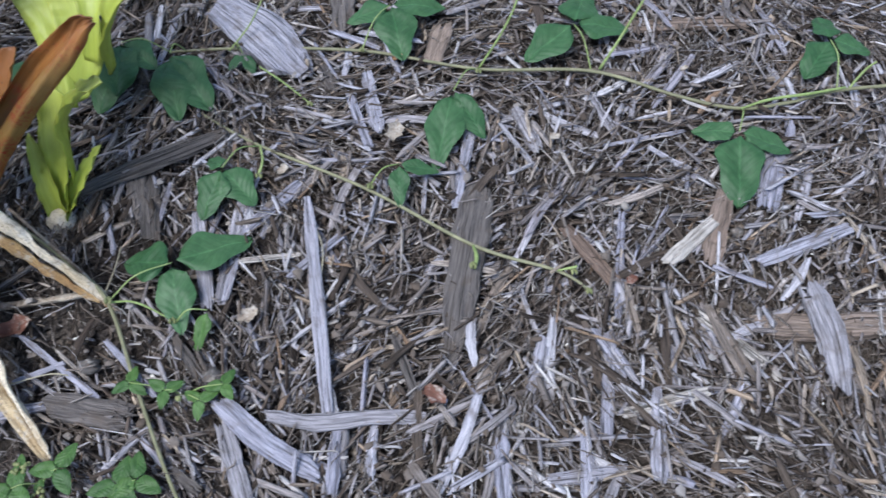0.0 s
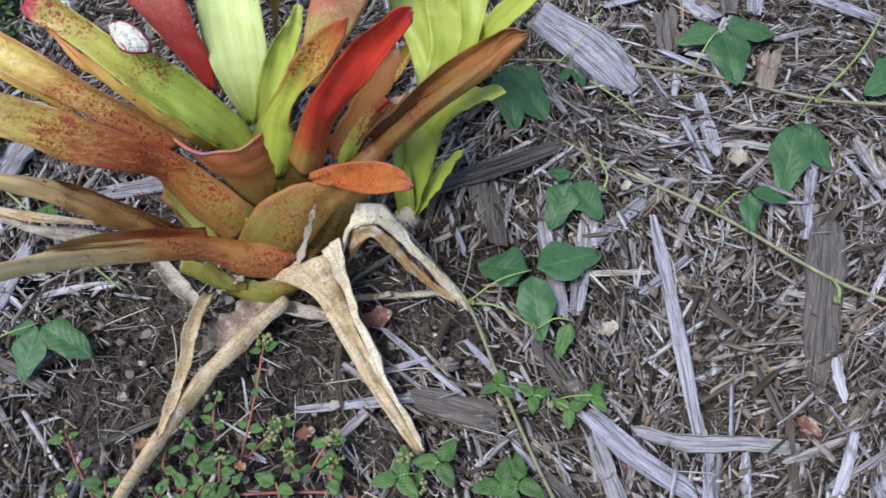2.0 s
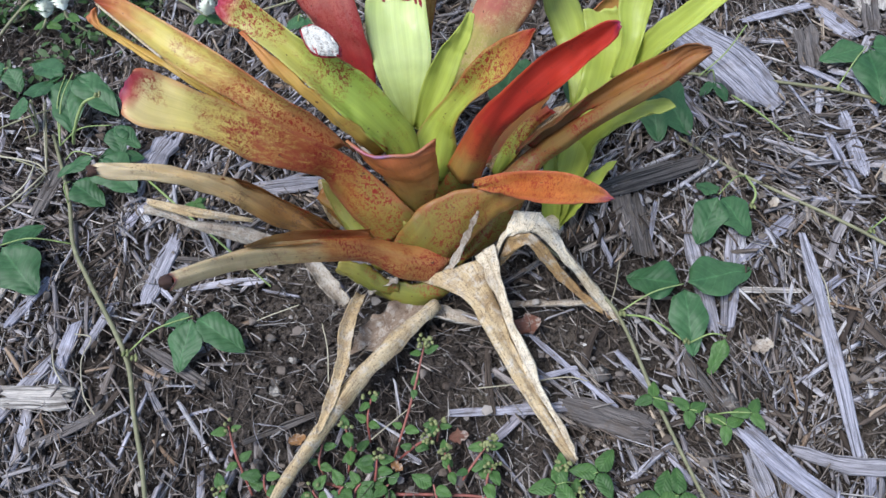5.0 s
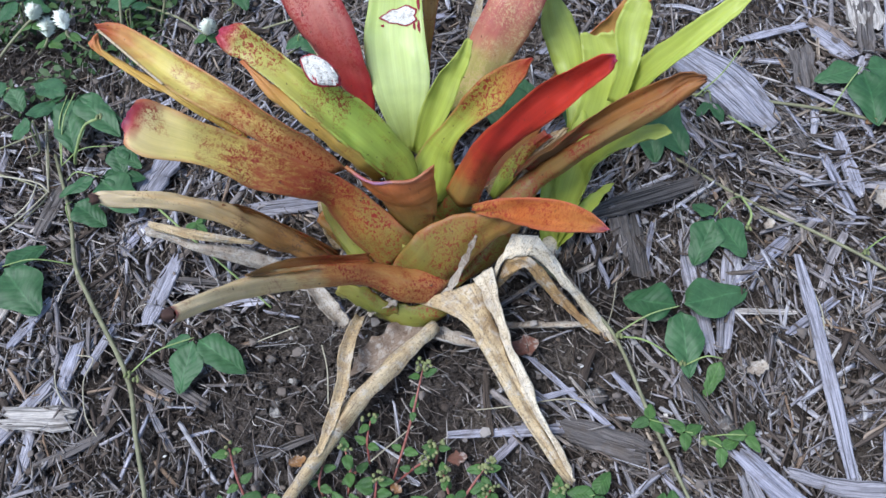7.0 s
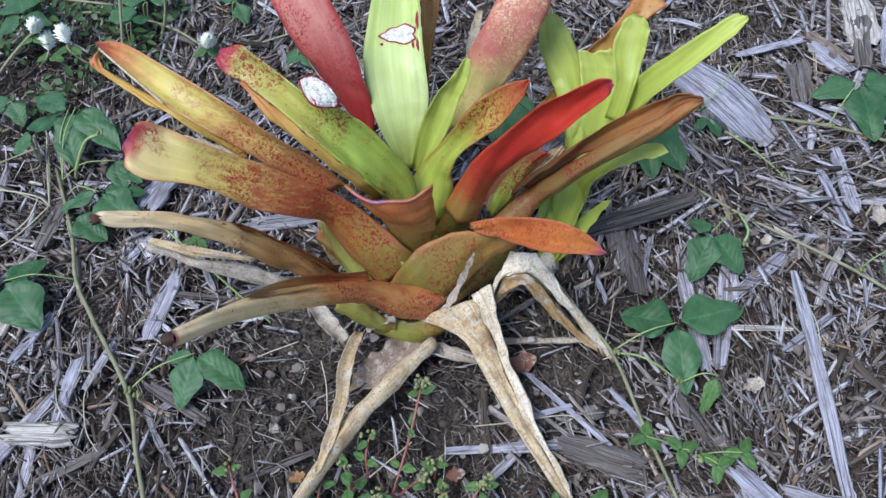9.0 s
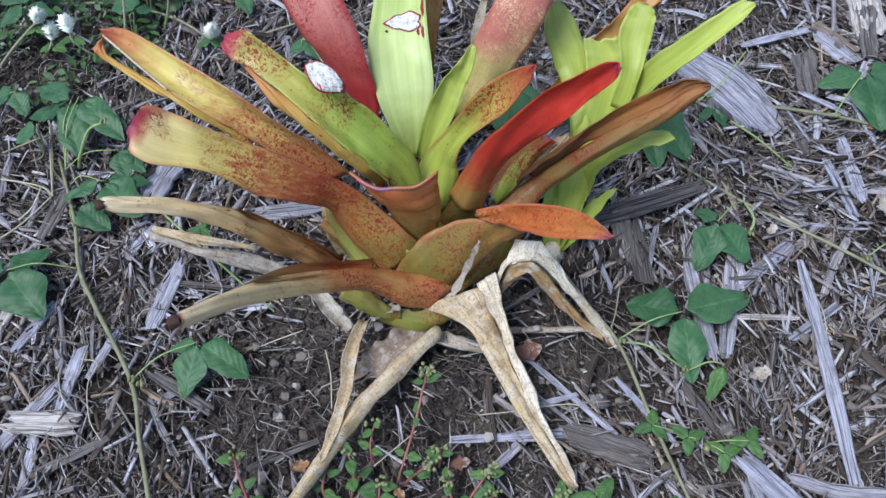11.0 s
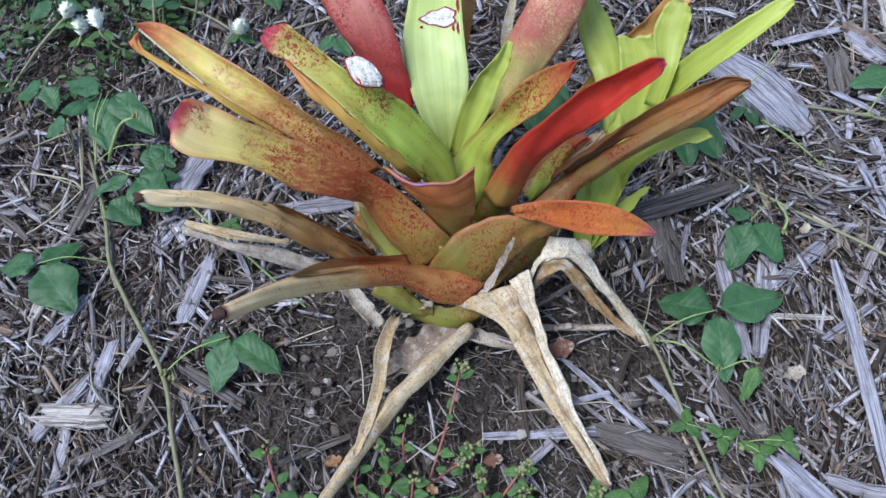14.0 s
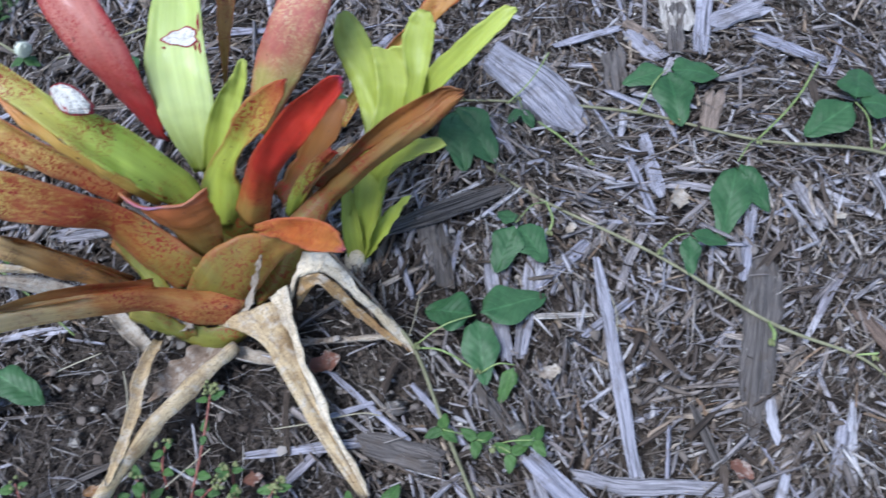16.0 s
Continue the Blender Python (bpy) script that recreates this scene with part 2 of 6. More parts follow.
blush_blade = blade_material("blush_speckled_blade", [(0.0, LIME2), (0.2, (0.46, 0.38, 0.13)), (0.30, (0.46, 0.25, 0.12)), (0.42, (0.42, 0.13, 0.10)), (1.0, (0.42, 0.10, 0.09))], spots=(0.54, 0.40, 0.20), spotted=0.72, edge=(0.36, 0.05, 0.05))
rust_blade = blade_material("rust_blade", [(0.0, (0.33, 0.21, 0.05)), (0.18, (0.38, 0.14, 0.035)), (0.4, (0.43, 0.12, 0.028)), (0.85, (0.50, 0.19, 0.05)), (0.96, (0.44, 0.12, 0.13)), (1.0, (0.34, 0.08, 0.13))],
                            spotted=0.85, edge=(0.44, 0.12, 0.06))
brown_blade = blade_material("brown_blade", [(0.0, (0.20, 0.19, 0.035)), (0.22, (0.25, 0.20, 0.042)), (0.4, (0.24, 0.14, 0.042)), (0.75, (0.29, 0.165, 0.055)), (0.93, (0.31, 0.13, 0.04)), (1.0, (0.10, 0.035, 0.02))], spotted=0.7, edge=(0.22, 0.07, 0.02))
sheath_green = blade_material("green_sheath", [(0.0, (0.16, 0.16, 0.03)), (0.5, (0.22, 0.22, 0.04)), (1.0, (0.24, 0.20, 0.045))], spotted=0.45)


def dry_material(name, stops):
    m, nt, b = nodes_of(name, 0.75, 0.25)
    o, uv = coords(nt, "Object"), coords(nt, "UV")
    fibre = tex(nt, 1.0, stretched(nt, uv, 60, 3), 4)
    c = ramp(nt, tex(nt, 30, o, 4), stops)
    c = mixc(nt, 1.0, c, ramp(nt, fibre, [(0.3, grey(0.62)), (0.5, grey(0.98)), (0.68, grey(1.16))]), "MULTIPLY")
    c = mixc(nt, ramp(nt, tex(nt, 1.0, stretched(nt, uv, 14, 7), 5, 0.75), [(0.54, grey(0)), (0.64, grey(0.6))]), c, (0.15, 0.10, 0.07))
    c = mixc(nt, ramp(nt, tex(nt, 170, o, 4, 0.75), [(0.57, grey(0)), (0.65, grey(0.55))]), c, (0.14, 0.105, 0.085))
    c = mixc(nt, ramp(nt, tex(nt, 85, o, 5, 0.75), [(0.50, grey(0)), (0.62, grey(0.55))]), c, (0.56, 0.53, 0.47))
    c = mixc(nt, ramp(nt, tex(nt, 480, o, 2), [(0.56, grey(0)), (0.66, grey(0.6))]), c, (0.10, 0.06, 0.035))
    c = mixc(nt, ramp(nt, tex(nt, 46, o, 5, 0.7), [(0.52, grey(0)), (0.7, grey(0.5))]), c, (0.17, 0.11, 0.065))
    nt.links.new(c, b.inputs["Base Color"])
    bump(nt, b, fibre, 0.5, 0.0012)
    return m


straw_dry = dry_material("straw_dry_leaf", [(0.3, (0.30, 0.20, 0.10)), (0.45, (0.52, 0.39, 0.22)), (0.7, (0.62, 0.50, 0.32))])
tan_dry = dry_material("tan_dry_leaf", [(0.3, (0.24, 0.13, 0.055)), (0.5, (0.42, 0.27, 0.12)), (0.7, (0.52, 0.38, 0.20))])
grey_dry = dry_material("grey_dry_leaf", [(0.3, (0.22, 0.17, 0.13)), (0.5, (0.40, 0.34, 0.27)), (0.7, (0.50, 0.44, 0.36))])
rim_red = blade_material("crimson_rim", [(0.0, (0.25, 0.02, 0.03)), (1.0, (0.30, 0.03, 0.04))], spotted=0.0)
cream_dry = dry_material("cream_papery_dead_leaf", [(0.3, (0.52, 0.42, 0.28)), (0.5, (0.72, 0.62, 0.46)), (0.7, (0.80, 0.71, 0.56))])
straw_tube = blade_material("brown_to_straw_dead_leaf", [(0.0, (0.26, 0.11, 0.03)), (0.3, (0.36, 0.18, 0.055)), (0.5, (0.48, 0.31, 0.13)), (0.75, (0.60, 0.46, 0.26)), (0.94, (0.60, 0.47, 0.29)), (0.98, (0.12, 0.07, 0.05))], spots=(0.16, 0.085, 0.045), spotted=0.55, rough=0.6)
dull_dry = dry_material("dull_brown_dead_leaf", [(0.3, (0.16, 0.11, 0.08)), (0.5, (0.30, 0.225, 0.165)), (0.7, (0.40, 0.32, 0.25))])
papery = dry_material("papery_white_tissue", [(0.3, (0.66, 0.63, 0.56)), (0.7, (0.80, 0.78, 0.71))])


def green_material(name, a, b2, rough=0.5):
    m, nt, b = nodes_of(name, rough, 0.28)
    o = coords(nt, "Object")
    rnd = nt.nodes.new("ShaderNodeObjectInfo").outputs["Random"]
    f = calc(nt, "ADD", calc(nt, "MULTIPLY", tex(nt, 55, o, 3), 0.7), calc(nt, "MULTIPLY", rnd, 0.3))
    c = ramp(nt, f, [(0.3, a), (0.7, b2)])
    uv = coords(nt, "UV")
    wv = nt.nodes.new("ShaderNodeTexWave")
    wv.inputs["Scale"].default_value, wv.inputs["Distortion"].default_value = 1.0, 0.8
    wv.bands_direction = "Y"
    nt.links.new(stretched(nt, uv, 1, 2.0), wv.inputs["Vector"])
    c = mixc(nt, 1.0, c, ramp(nt, wv.outputs["Fac"], [(0.0, grey(1.18)), (0.07, grey(0.97)), (1.0, grey(1.0))]), "MULTIPLY")
    sep = nt.nodes.new("ShaderNodeSeparateXYZ")
    nt.links.new(uv, sep.inputs[0])
    rib = calc(nt, "ABSOLUTE", calc(nt, "SUBTRACT", sep.outputs["X"], 0.5))
    c = mixc(nt, 1.0, c, ramp(nt, rib, [(0.0, grey(1.5)), (0.035, grey(1.0))]), "MULTIPLY")
    c = mixc(nt, 1.0, c, ramp(nt, tex(nt, 130, o, 4, 0.7), [(0.3, grey(0.8)), (0.7, grey(1.15))]), "MULTIPLY")
    nt.links.new(c, b.inputs["Base Color"])
    bump(nt, b, wv.outputs["Fac"], 0.25, 0.0008)
    return m


leaf_green = green_material("matt_green_leaf", (0.026, 0.078, 0.028), (0.052, 0.122, 0.048))
weed_dark = green_material("dark_weed_leaf", (0.020, 0.052, 0.014), (0.055, 0.098, 0.030))
weed_green = green_material("bright_weed_leaf", (0.035, 0.085, 0.022), (0.072, 0.145, 0.036))
stem_green = green_material("pale_green_stem", (0.20, 0.27, 0.09), (0.29, 0.36, 0.14))
stem_tan = green_material("olive_tan_stem", (0.18, 0.175, 0.10), (0.28, 0.27, 0.16))
pale_straw = green_material("pale_dry_straw", (0.36, 0.32, 0.22), (0.50, 0.46, 0.34))
stem_red = green_material("red_weed_stem", (0.22, 0.06, 0.05), (0.32, 0.13, 0.10))
bud_green = green_material("yellow_green_bud", (0.13, 0.15, 0.06), (0.22, 0.23, 0.10))
white_petal = green_material("white_flower", (0.62, 0.66, 0.55), (0.78, 0.80, 0.72))
stone_grey = dry_material("grey_stone", [(0.3, (0.085, 0.077, 0.072)), (0.7, (0.17, 0.157, 0.146))])
soil = soil_material()


# ---- mesh helpers ----
def part(name, verts, faces, mat, parent=None, label="", uvs=None, smooth=True):
    me = bpy.data.meshes.new(name)
    me.from_pydata([tuple(v) for v in verts], [], faces)
    if uvs is not None:
        layer = me.uv_layers.new(name="UVMap")
        for loop in me.loops:
            layer.data[loop.index].uv = uvs[loop.vertex_index]
    if smooth:
        me.polygons.foreach_set("use_smooth", [True] * len(me.polygons))
    me.materials.append(mat)
    ob = new(name, me)
    if parent:
        ob.parent = parent
    if label:
        ob["label"] = label
    return ob


def spline(points, n):
    """Catmull-Rom through rows of numbers, n steps a span."""
    p = np.array(points, float)
    if len(p) == 2:
        s = np.linspace(0, 1, n + 1)[:, None]
        return p[0] * (1 - s) + p[1] * s
    q = np.vstack([2 * p[0] - p[1], p, 2 * p[-1] - p[-2]])
    out = []
    for i in range(1, len(q) - 2):
        for s in np.arange(n) / n:
            out.append(0.5 * (2 * q[i] + (q[i + 1] - q[i - 1]) * s + (2 * q[i - 1] - 5 * q[i] + 4 * q[i + 1] - q[i + 2]) * s ** 2
                              + (3 * q[i] - q[i - 1] - 3 * q[i + 1] + q[i + 2]) * s ** 3))
    out.append(q[-2])
    return np.array(out)


def frames_of(c, roll, first=None):
    t = np.gradient(c, axis=0)
    t /= np.linalg.norm(t, axis=1)[:, None] + 1e-9
    side = np.cross(t, (0, 0, 1.0))
    side[np.linalg.norm(side, axis=1) < 1e-4] = (1, 0, 0)
    side /= np.linalg.norm(side, axis=1)[:, None]
    if first is not None:
        flat = side.copy()
        side[0] = first - t[0] * (first @ t[0])
        side[0] /= np.linalg.norm(side[0])
        for i in range(1, len(side)):
            b = min(0.5, max(0.0, (i / len(side) - 0.18) * 1.6))
            side[i] = (1 - b) * side[i - 1] + b * flat[i]
            side[i] -= t[i] * (side[i] @ t[i])
            side[i] /= np.linalg.norm(side[i])
    else:
        for i in range(1, len(side)):
            side[i] = 0.5 * side[i] + 0.5 * side[i - 1] if side[i] @ side[i - 1] > 0 else side[i - 1]
            side[i] -= t[i] * (side[i] @ t[i])
            side[i] /= np.linalg.norm(side[i])
    nor = np.cross(side, t)
    a = np.radians(np.interp(np.linspace(0, 1, len(c)), np.linspace(0, 1, len(roll)), roll))[:, None]
    return t, side * np.cos(a) + nor * np.sin(a), nor * np.cos(a) - side * np.sin(a)


def dry_patches(leaf, at, patches, ph):
    """Papery dead patches with a crimson rim on a leaf; at(u, v) gives a place and the way up."""
    for u0, v0, ru, rv in patches:
        for size, up, pm, pn in ((1.16, 0.0007, rim_red, "patch_rim"), (1.0, 0.0013, papery, "dry_patch")):
            if ru < 0.12 and pm is papery:
                continue
            pv, pf = [], []
            for r in range(5):
                for a in range(24):
                    q = 2 * math.pi * a / 24
                    wob = 1 + 0.13 * math.sin(3 * q + ph[0]) + 0.08 * math.sin(7 * q + ph[1])
                    p, w3 = at(u0 + ru * size * wob * r / 4 * math.cos(q), v0 + rv * size * wob * r / 4 * math.sin(q))
                    pv.append(p + w3 * (up + 0.0004 * math.sin(5 * q + r)))
            for r in range(4):
                for a in range(24):
                    pf.append((r * 24 + a, r * 24 + (a + 1) % 24, (r + 1) * 24 + (a + 1) % 24, (r + 1) * 24 + a))
            part(pn, pv, pf, pm, leaf, "papery white dead tissue" if pm is papery else "")


def blade(name, rows, mat, parent, label="", cup=40, roll=(0, 0), thick=0.0016, ripple=0.0015, end="tip", seed=0, notch=0.0, under=None, wrap=None, patches=(), crease=0.0):
    """A strap leaf: rows of x, y, z, width along its middle. cup: degrees by which each half bends up at base, middle, tip."""
    rng = np.random.default_rng(seed + len(rows) * 7 + int(abs(rows[0][0]) * 1000))
    s = spline(rows, 7)
    c, w = s[:, :3], np.maximum(s[:, 3], 0.001)
    n, k = len(c), 11
    cups = np.atleast_1d(cup)
    cups = np.radians(np.interp(np.linspace(0, 1, n), np.linspace(0, 1, len(cups)), cups)) if len(cups) > 1 else np.full(n, radians(cups[0]))
    first = None
    if wrap:
        first = np.cross(c[0] - np.array((*wrap[:2], c[0][2])), (0, 0, 1.0))
    t, side, nor = frames_of(c, roll, first)
    if end == "tip":
        v = np.linspace(0, 1, n)
        w = w * np.where(v > 0.93, np.sqrt(np.clip(1 - ((v - 0.93) / 0.07) ** 2, 0.02, 1)), 1)
    us = np.linspace(-1, 1, k)
    ph = rng.uniform(0, 6, 4)
    top, uvs = [], []
    for i in range(n):
        A = max(cups[i], 0.02)
        for u in us:
            a = u * A
            r = (w[i] / 2) / A
            lat, up = r * math.sin(a), r * (1 - math.cos(a))
            if crease:
                lat = (1 - crease) * lat + crease * u * w[i] / 2 * math.cos(A * 0.8)
                up = (1 - crease) * up + crease * abs(u) * w[i] / 2 * math.sin(A * 0.8)
            v = i / (n - 1)
            wave = ripple * abs(u) ** 2 * (math.sin(9 * v * 3.1 + ph[0] + (2 if u > 0 else 0)) + 0.6 * math.sin(23 * v * 3.1 + ph[1] + u))
            slip = 0.0
            if end == "ragged" and i >= n - 2:
                slip = 0.006 * math.sin(5 * u + ph[2]) + 0.004 * rng.normal() - notch * (1 - u * u)
            top.append(c[i] + side[i] * lat + nor[i] * (up + wave) + t[i] * slip)
            uvs.append(((u + 1) / 2, v))
    top = np.array(top)
    nn = np.repeat(nor, k, axis=0)
    edge = np.tile(1 - 0.8 * np.abs(us) ** 3, n)[:, None]
    low = top - nn * thick * edge
    verts = np.vstack([top, low])
    m = n * k
    faces = []
    for i in range(n - 1):
        for j in range(k - 1):
            a = i * k + j
            faces.append((a, a + 1, a + k + 1, a + k))
            faces.append((m + a, m + a + k, m + a + k + 1, m + a + 1))
        a = i * k
        faces.append((a, a + k, m + a + k, m + a))
        b = a + k - 1
        faces.append((b, m + b, m + b + k, b + k))
    for j in range(k - 1):
        faces.append((j, m + j, m + j + 1, j + 1))
        a = (n - 1) * k + j
        faces.append((a, a + 1, m + a + 1, m + a))
    ob = part(name, verts, faces, mat, parent, label, uvs + uvs)
    if under:
        ob.data.materials.append(under)
        for p in ob.data.polygons:
            if min(p.vertices) >= m:
                p.material_index = 1
    grid = top.reshape(n, k, 3)

    def at(u, v):
        i, j = min(max(v, 0), 0.999) * (n - 1), (min(max(u, -0.99), 0.99) + 1) / 2 * (k - 1)
        a, b = int(i), int(j)
        x, y = i - a, j - b
        return (grid[a, b] * (1 - x) * (1 - y) + grid[a + 1, b] * x * (1 - y) + grid[a, b + 1] * (1 - x) * y + grid[a + 1, b + 1] * x * y,
                nor[a] * (1 - x) + nor[a + 1] * x)
    dry_patches(ob, at, patches, ph)
    return ob


def sheet(name, edge_a, edge_b, mat, parent, label="", bulge=(0.003,), seed=0, notch=0.0, thick=0.0016, blunt=0.0, under=None, patches=(), rim=False, crumple=0.0):
    """A leaf between its two edges, from tip to base, bulging towards its open side by the given metres."""
    rng = np.random.default_rng(seed)
    a, b = spline(edge_a, 7), spline(edge_b, 7)
    n, k = len(a), 13
    swell = np.interp(np.linspace(0, 1, n), np.linspace(0, 1, len(bulge)), bulge)
    mid = (a + b) / 2
    t = np.gradient(mid, axis=0)
    nor = np.cross(t, b - a)
    nor /= np.linalg.norm(nor, axis=1)[:, None] + 1e-9
    nor *= np.where(nor @ np.array((0, -0.6, 0.8)) < 0, -1, 1)[:, None]
    t /= np.linalg.norm(t, axis=1)[:, None]
    for i in range(1, n):
        nor[i] = 0.6 * nor[i] + 0.4 * nor[i - 1]
        nor[i] /= np.linalg.norm(nor[i])
    ph = rng.uniform(0, 6, 4)
    us = np.linspace(-1, 1, k)
    deep = 3 if notch < 0.01 else int(n * 0.8)
    top, uvs = [], []
    for i in range(n):
        v = 1 - i / (n - 1)
        for u in us:
            p = a[i] * (1 - u) / 2 + b[i] * (1 + u) / 2 + nor[i] * swell[i] * (1 - u * u)
            p = p + nor[i] * 0.0009 * abs(u) * (math.sin(26 * v + ph[0] + u) + 0.7 * math.sin(57 * v + ph[1] + 2 * u)) + nor[i] * 0.0008 * math.sin(5 * u + 12 * v + ph[3])
            if crumple:
                p = p + nor[i] * crumple * 2.2 * noise.noise(Vector((u * 2.3 + seed, v * 9, seed * 0.7)))
            if notch and i < deep:
                p = p + t[i] * (notch * (1 - abs(u) ** 1.5) + 0.0012 * math.sin(7 * u + ph[2])) * (1 - i / deep)
            if blunt and i < 5:
                p = p + t[i] * blunt * (abs(u) ** 2.5 + 0.25 * math.exp(-30 * (u + 0.3) ** 2)) * (1 - i / 5)
            top.append(p)
            uvs.append(((u + 1) / 2, v))
    top = np.array(top)
    verts = np.vstack([top, top - np.repeat(nor, k, axis=0) * thick])
    m = n * k
    faces = []
    for i in range(n - 1):
        for j in range(k - 1):
            q = i * k + j
            faces += [(q, q + 1, q + k + 1, q + k), (m + q, m + q + k, m + q + k + 1, m + q + 1)]
        q, r = i * k, i * k + k - 1
        faces += [(q, q + k, m + q + k, m + q), (r, m + r, m + r + k, r + k)]
    for j in range(k - 1):
        q = (n - 1) * k + j
        faces += [(j, m + j, m + j + 1, j + 1), (q, q + 1, m + q + 1, m + q)]
    ob = part(name, verts, faces, mat, parent, label, uvs + uvs)
    if under:
        ob.data.materials.append(under)
        for f in ob.data.polygons:
            if min(f.vertices) >= m:
                f.material_index = 1
    grid = top.reshape(n, k, 3)

    def at(u, v):
        i, j = (1 - v) * (n - 1), (u + 1) / 2 * (k - 1)
        e, f = min(max(int(i), 0), n - 2), min(max(int(j), 0), k - 2)
        x, y = i - e, j - f
        return (grid[e, f] * (1 - x) * (1 - y) + grid[e + 1, f] * x * (1 - y) + grid[e, f + 1] * (1 - x) * y + grid[e + 1, f + 1] * x * y, nor[e])
    dry_patches(ob, at, patches, ph)
    if rim:
        tube("rim", [(*(grid[0, j] + nor[0] * 0.0008), 0.0011 + 0.0005 * math.sin(j * 2.1) ** 2) for j in range(k)], mauve_rim, ob, "ragged mauve and pink rim", 6, 0.1, seed, 3)
    return ob


def tube(name, rows, mat, parent=None, label="", sides=7, wobble=0.0, seed=0, steps=6):
    """A stem through rows of x, y, z, radius."""
    rng = np.random.default_rng(seed)
    s = spline(rows, steps)
    c, r = s[:, :3], np.maximum(s[:, 3], 0.0003)
    t, side, nor = frames_of(c, (0, 0))
    verts, uvs, faces = [], [], []
    for i in range(len(c)):
        for j in range(sides):
            a = 2 * math.pi * j / sides
            q = r[i] * (1 + wobble * rng.normal())
            verts.append(c[i] + side[i] * math.cos(a) * q + nor[i] * math.sin(a) * q)
            uvs.append((j / sides, i / len(c)))
    for i in range(len(c) - 1):
        for j in range(sides):
            a, b = i * sides + j, i * sides + (j + 1) % sides
            faces.append((a, b, b + sides, a + sides))
    faces.append(tuple(range(sides))[::-1])
    faces.append(tuple((len(c) - 1) * sides + j for j in range(sides)))
    return part(name, verts, faces, mat, parent, label, uvs)


def lump(name, x, y, z, sx, sy, sz, mat, parent=None, label="", rough=0.15, seed=0, sub=2):
    bm = bmesh.new()
    bmesh.ops.create_icosphere(bm, subdivisions=sub, radius=1.0)
    rng = random.Random(seed)
    off = Vector((rng.uniform(-9, 9), rng.uniform(-9, 9), rng.uniform(-9, 9)))
    for v in bm.verts:
        d = 1 + rough * noise.noise(v.co * 1.6 + off)
        v.co = Vector((x + v.co.x * sx * d, y + v.co.y * sy * d, z + v.co.z * sz * d))
    me = bpy.data.meshes.new(name)
    bm.to_mesh(me)
    bm.free()
    me.polygons.foreach_set("use_smooth", [True] * len(me.polygons))
    me.materials.append(mat)
    ob = new(name, me)
    if parent:
        ob.parent = parent
    if label:
        ob["label"] = label
    return ob


def shrivelled_tip(p, parent):
    """The dark open end of a rolled dead leaf: a ragged cup of charred shreds."""
    rng = random.Random(int(abs(p[0]) * 1000))
    verts, faces, n = [], [], 14
    for ring, (r, back) in enumerate(((0.0022, -0.003), (0.0046, 0.001), (0.0040, 0.004), (0.0024, 0.0015))):
        for a in range(n):
            q = 2 * math.pi * a / n
            k = r * rng.uniform(0.75, 1.3)
            verts.append((p[0] + 0.003 - back + rng.gauss(0, 0.0007), p[1] + k * math.cos(q), p[2] + k * math.sin(q)))
    for ring in range(3):
        for a in range(n):
            faces.append((ring * n + a, ring * n + (a + 1) % n, (ring + 1) * n + (a + 1) % n, (ring + 1) * n + a))
    faces.append(tuple(3 * n + a for a in range(n)))
    return part("rolled_tip", verts, faces, char_tip, parent, "dark shrivelled tip of the dead leaf")


def leaflet(name, base, tip, width, mat, parent, fold=15, droop=0.12, lobe=0.12, tilt=0.0, seed=0):
    """One ovate leaflet from base to tip, folded along its midrib."""
    rng = np.random.default_rng(seed + int(abs(base[0] * 7919 + base[1] * 104729)))
    b, e = np.array(base, float), np.array(tip, float)
    L = np.linalg.norm(e - b)
    d = (e - b) / L
    side = np.cross(d, (0, 0, 1.0))
    side /= np.linalg.norm(side)
    nor = np.cross(side, d)
    a = radians(tilt)
    side, nor = side * math.cos(a) + nor * math.sin(a), nor * math.cos(a) - side * math.sin(a)
    n, k = 13, 9
    ph = rng.uniform(0, 6, 3)
    verts, uvs, faces = [], [], []
    for i in range(n):
        v = i / (n - 1)
        half = width / 2 * (math.sin(math.pi * min(v ** 0.60, 1.0)) ** 0.68 if 0 < v < 1 else 0.03)
        half *= 1 + lobe * math.sin(11 * v + ph[0])
        for j in range(k):
            u = -1 + 2 * j / (k - 1)
            up = abs(u) * half * math.tan(radians(fold)) - abs(u) ** 3 * half * 0.25 - droop * L * v * v + 0.02 * L * math.sin(9 * v + 3 * u + ph[1])
            up += 0.007 * L * math.cos(18 * (v - 0.35 * abs(u)))
            verts.append(b + d * (v * L + 0.05 * L * u * u) + side * u * half + nor * up)
            uvs.append((u * 0.5 + 0.5, v + 0.35 * abs(u)))
    for i in range(n - 1):
        for j in range(k - 1):
            q = i * k + j
            faces.append((q, q + 1, q + k + 1, q + k))
    return part(name, verts, faces, mat, parent, "", uvs)


def height(x, y):
    return 0.007 * noise.noise(Vector((x * 5, y * 5, 0.3))) + 0.004 * noise.noise(Vector((x * 17, y * 17, 2.3)))


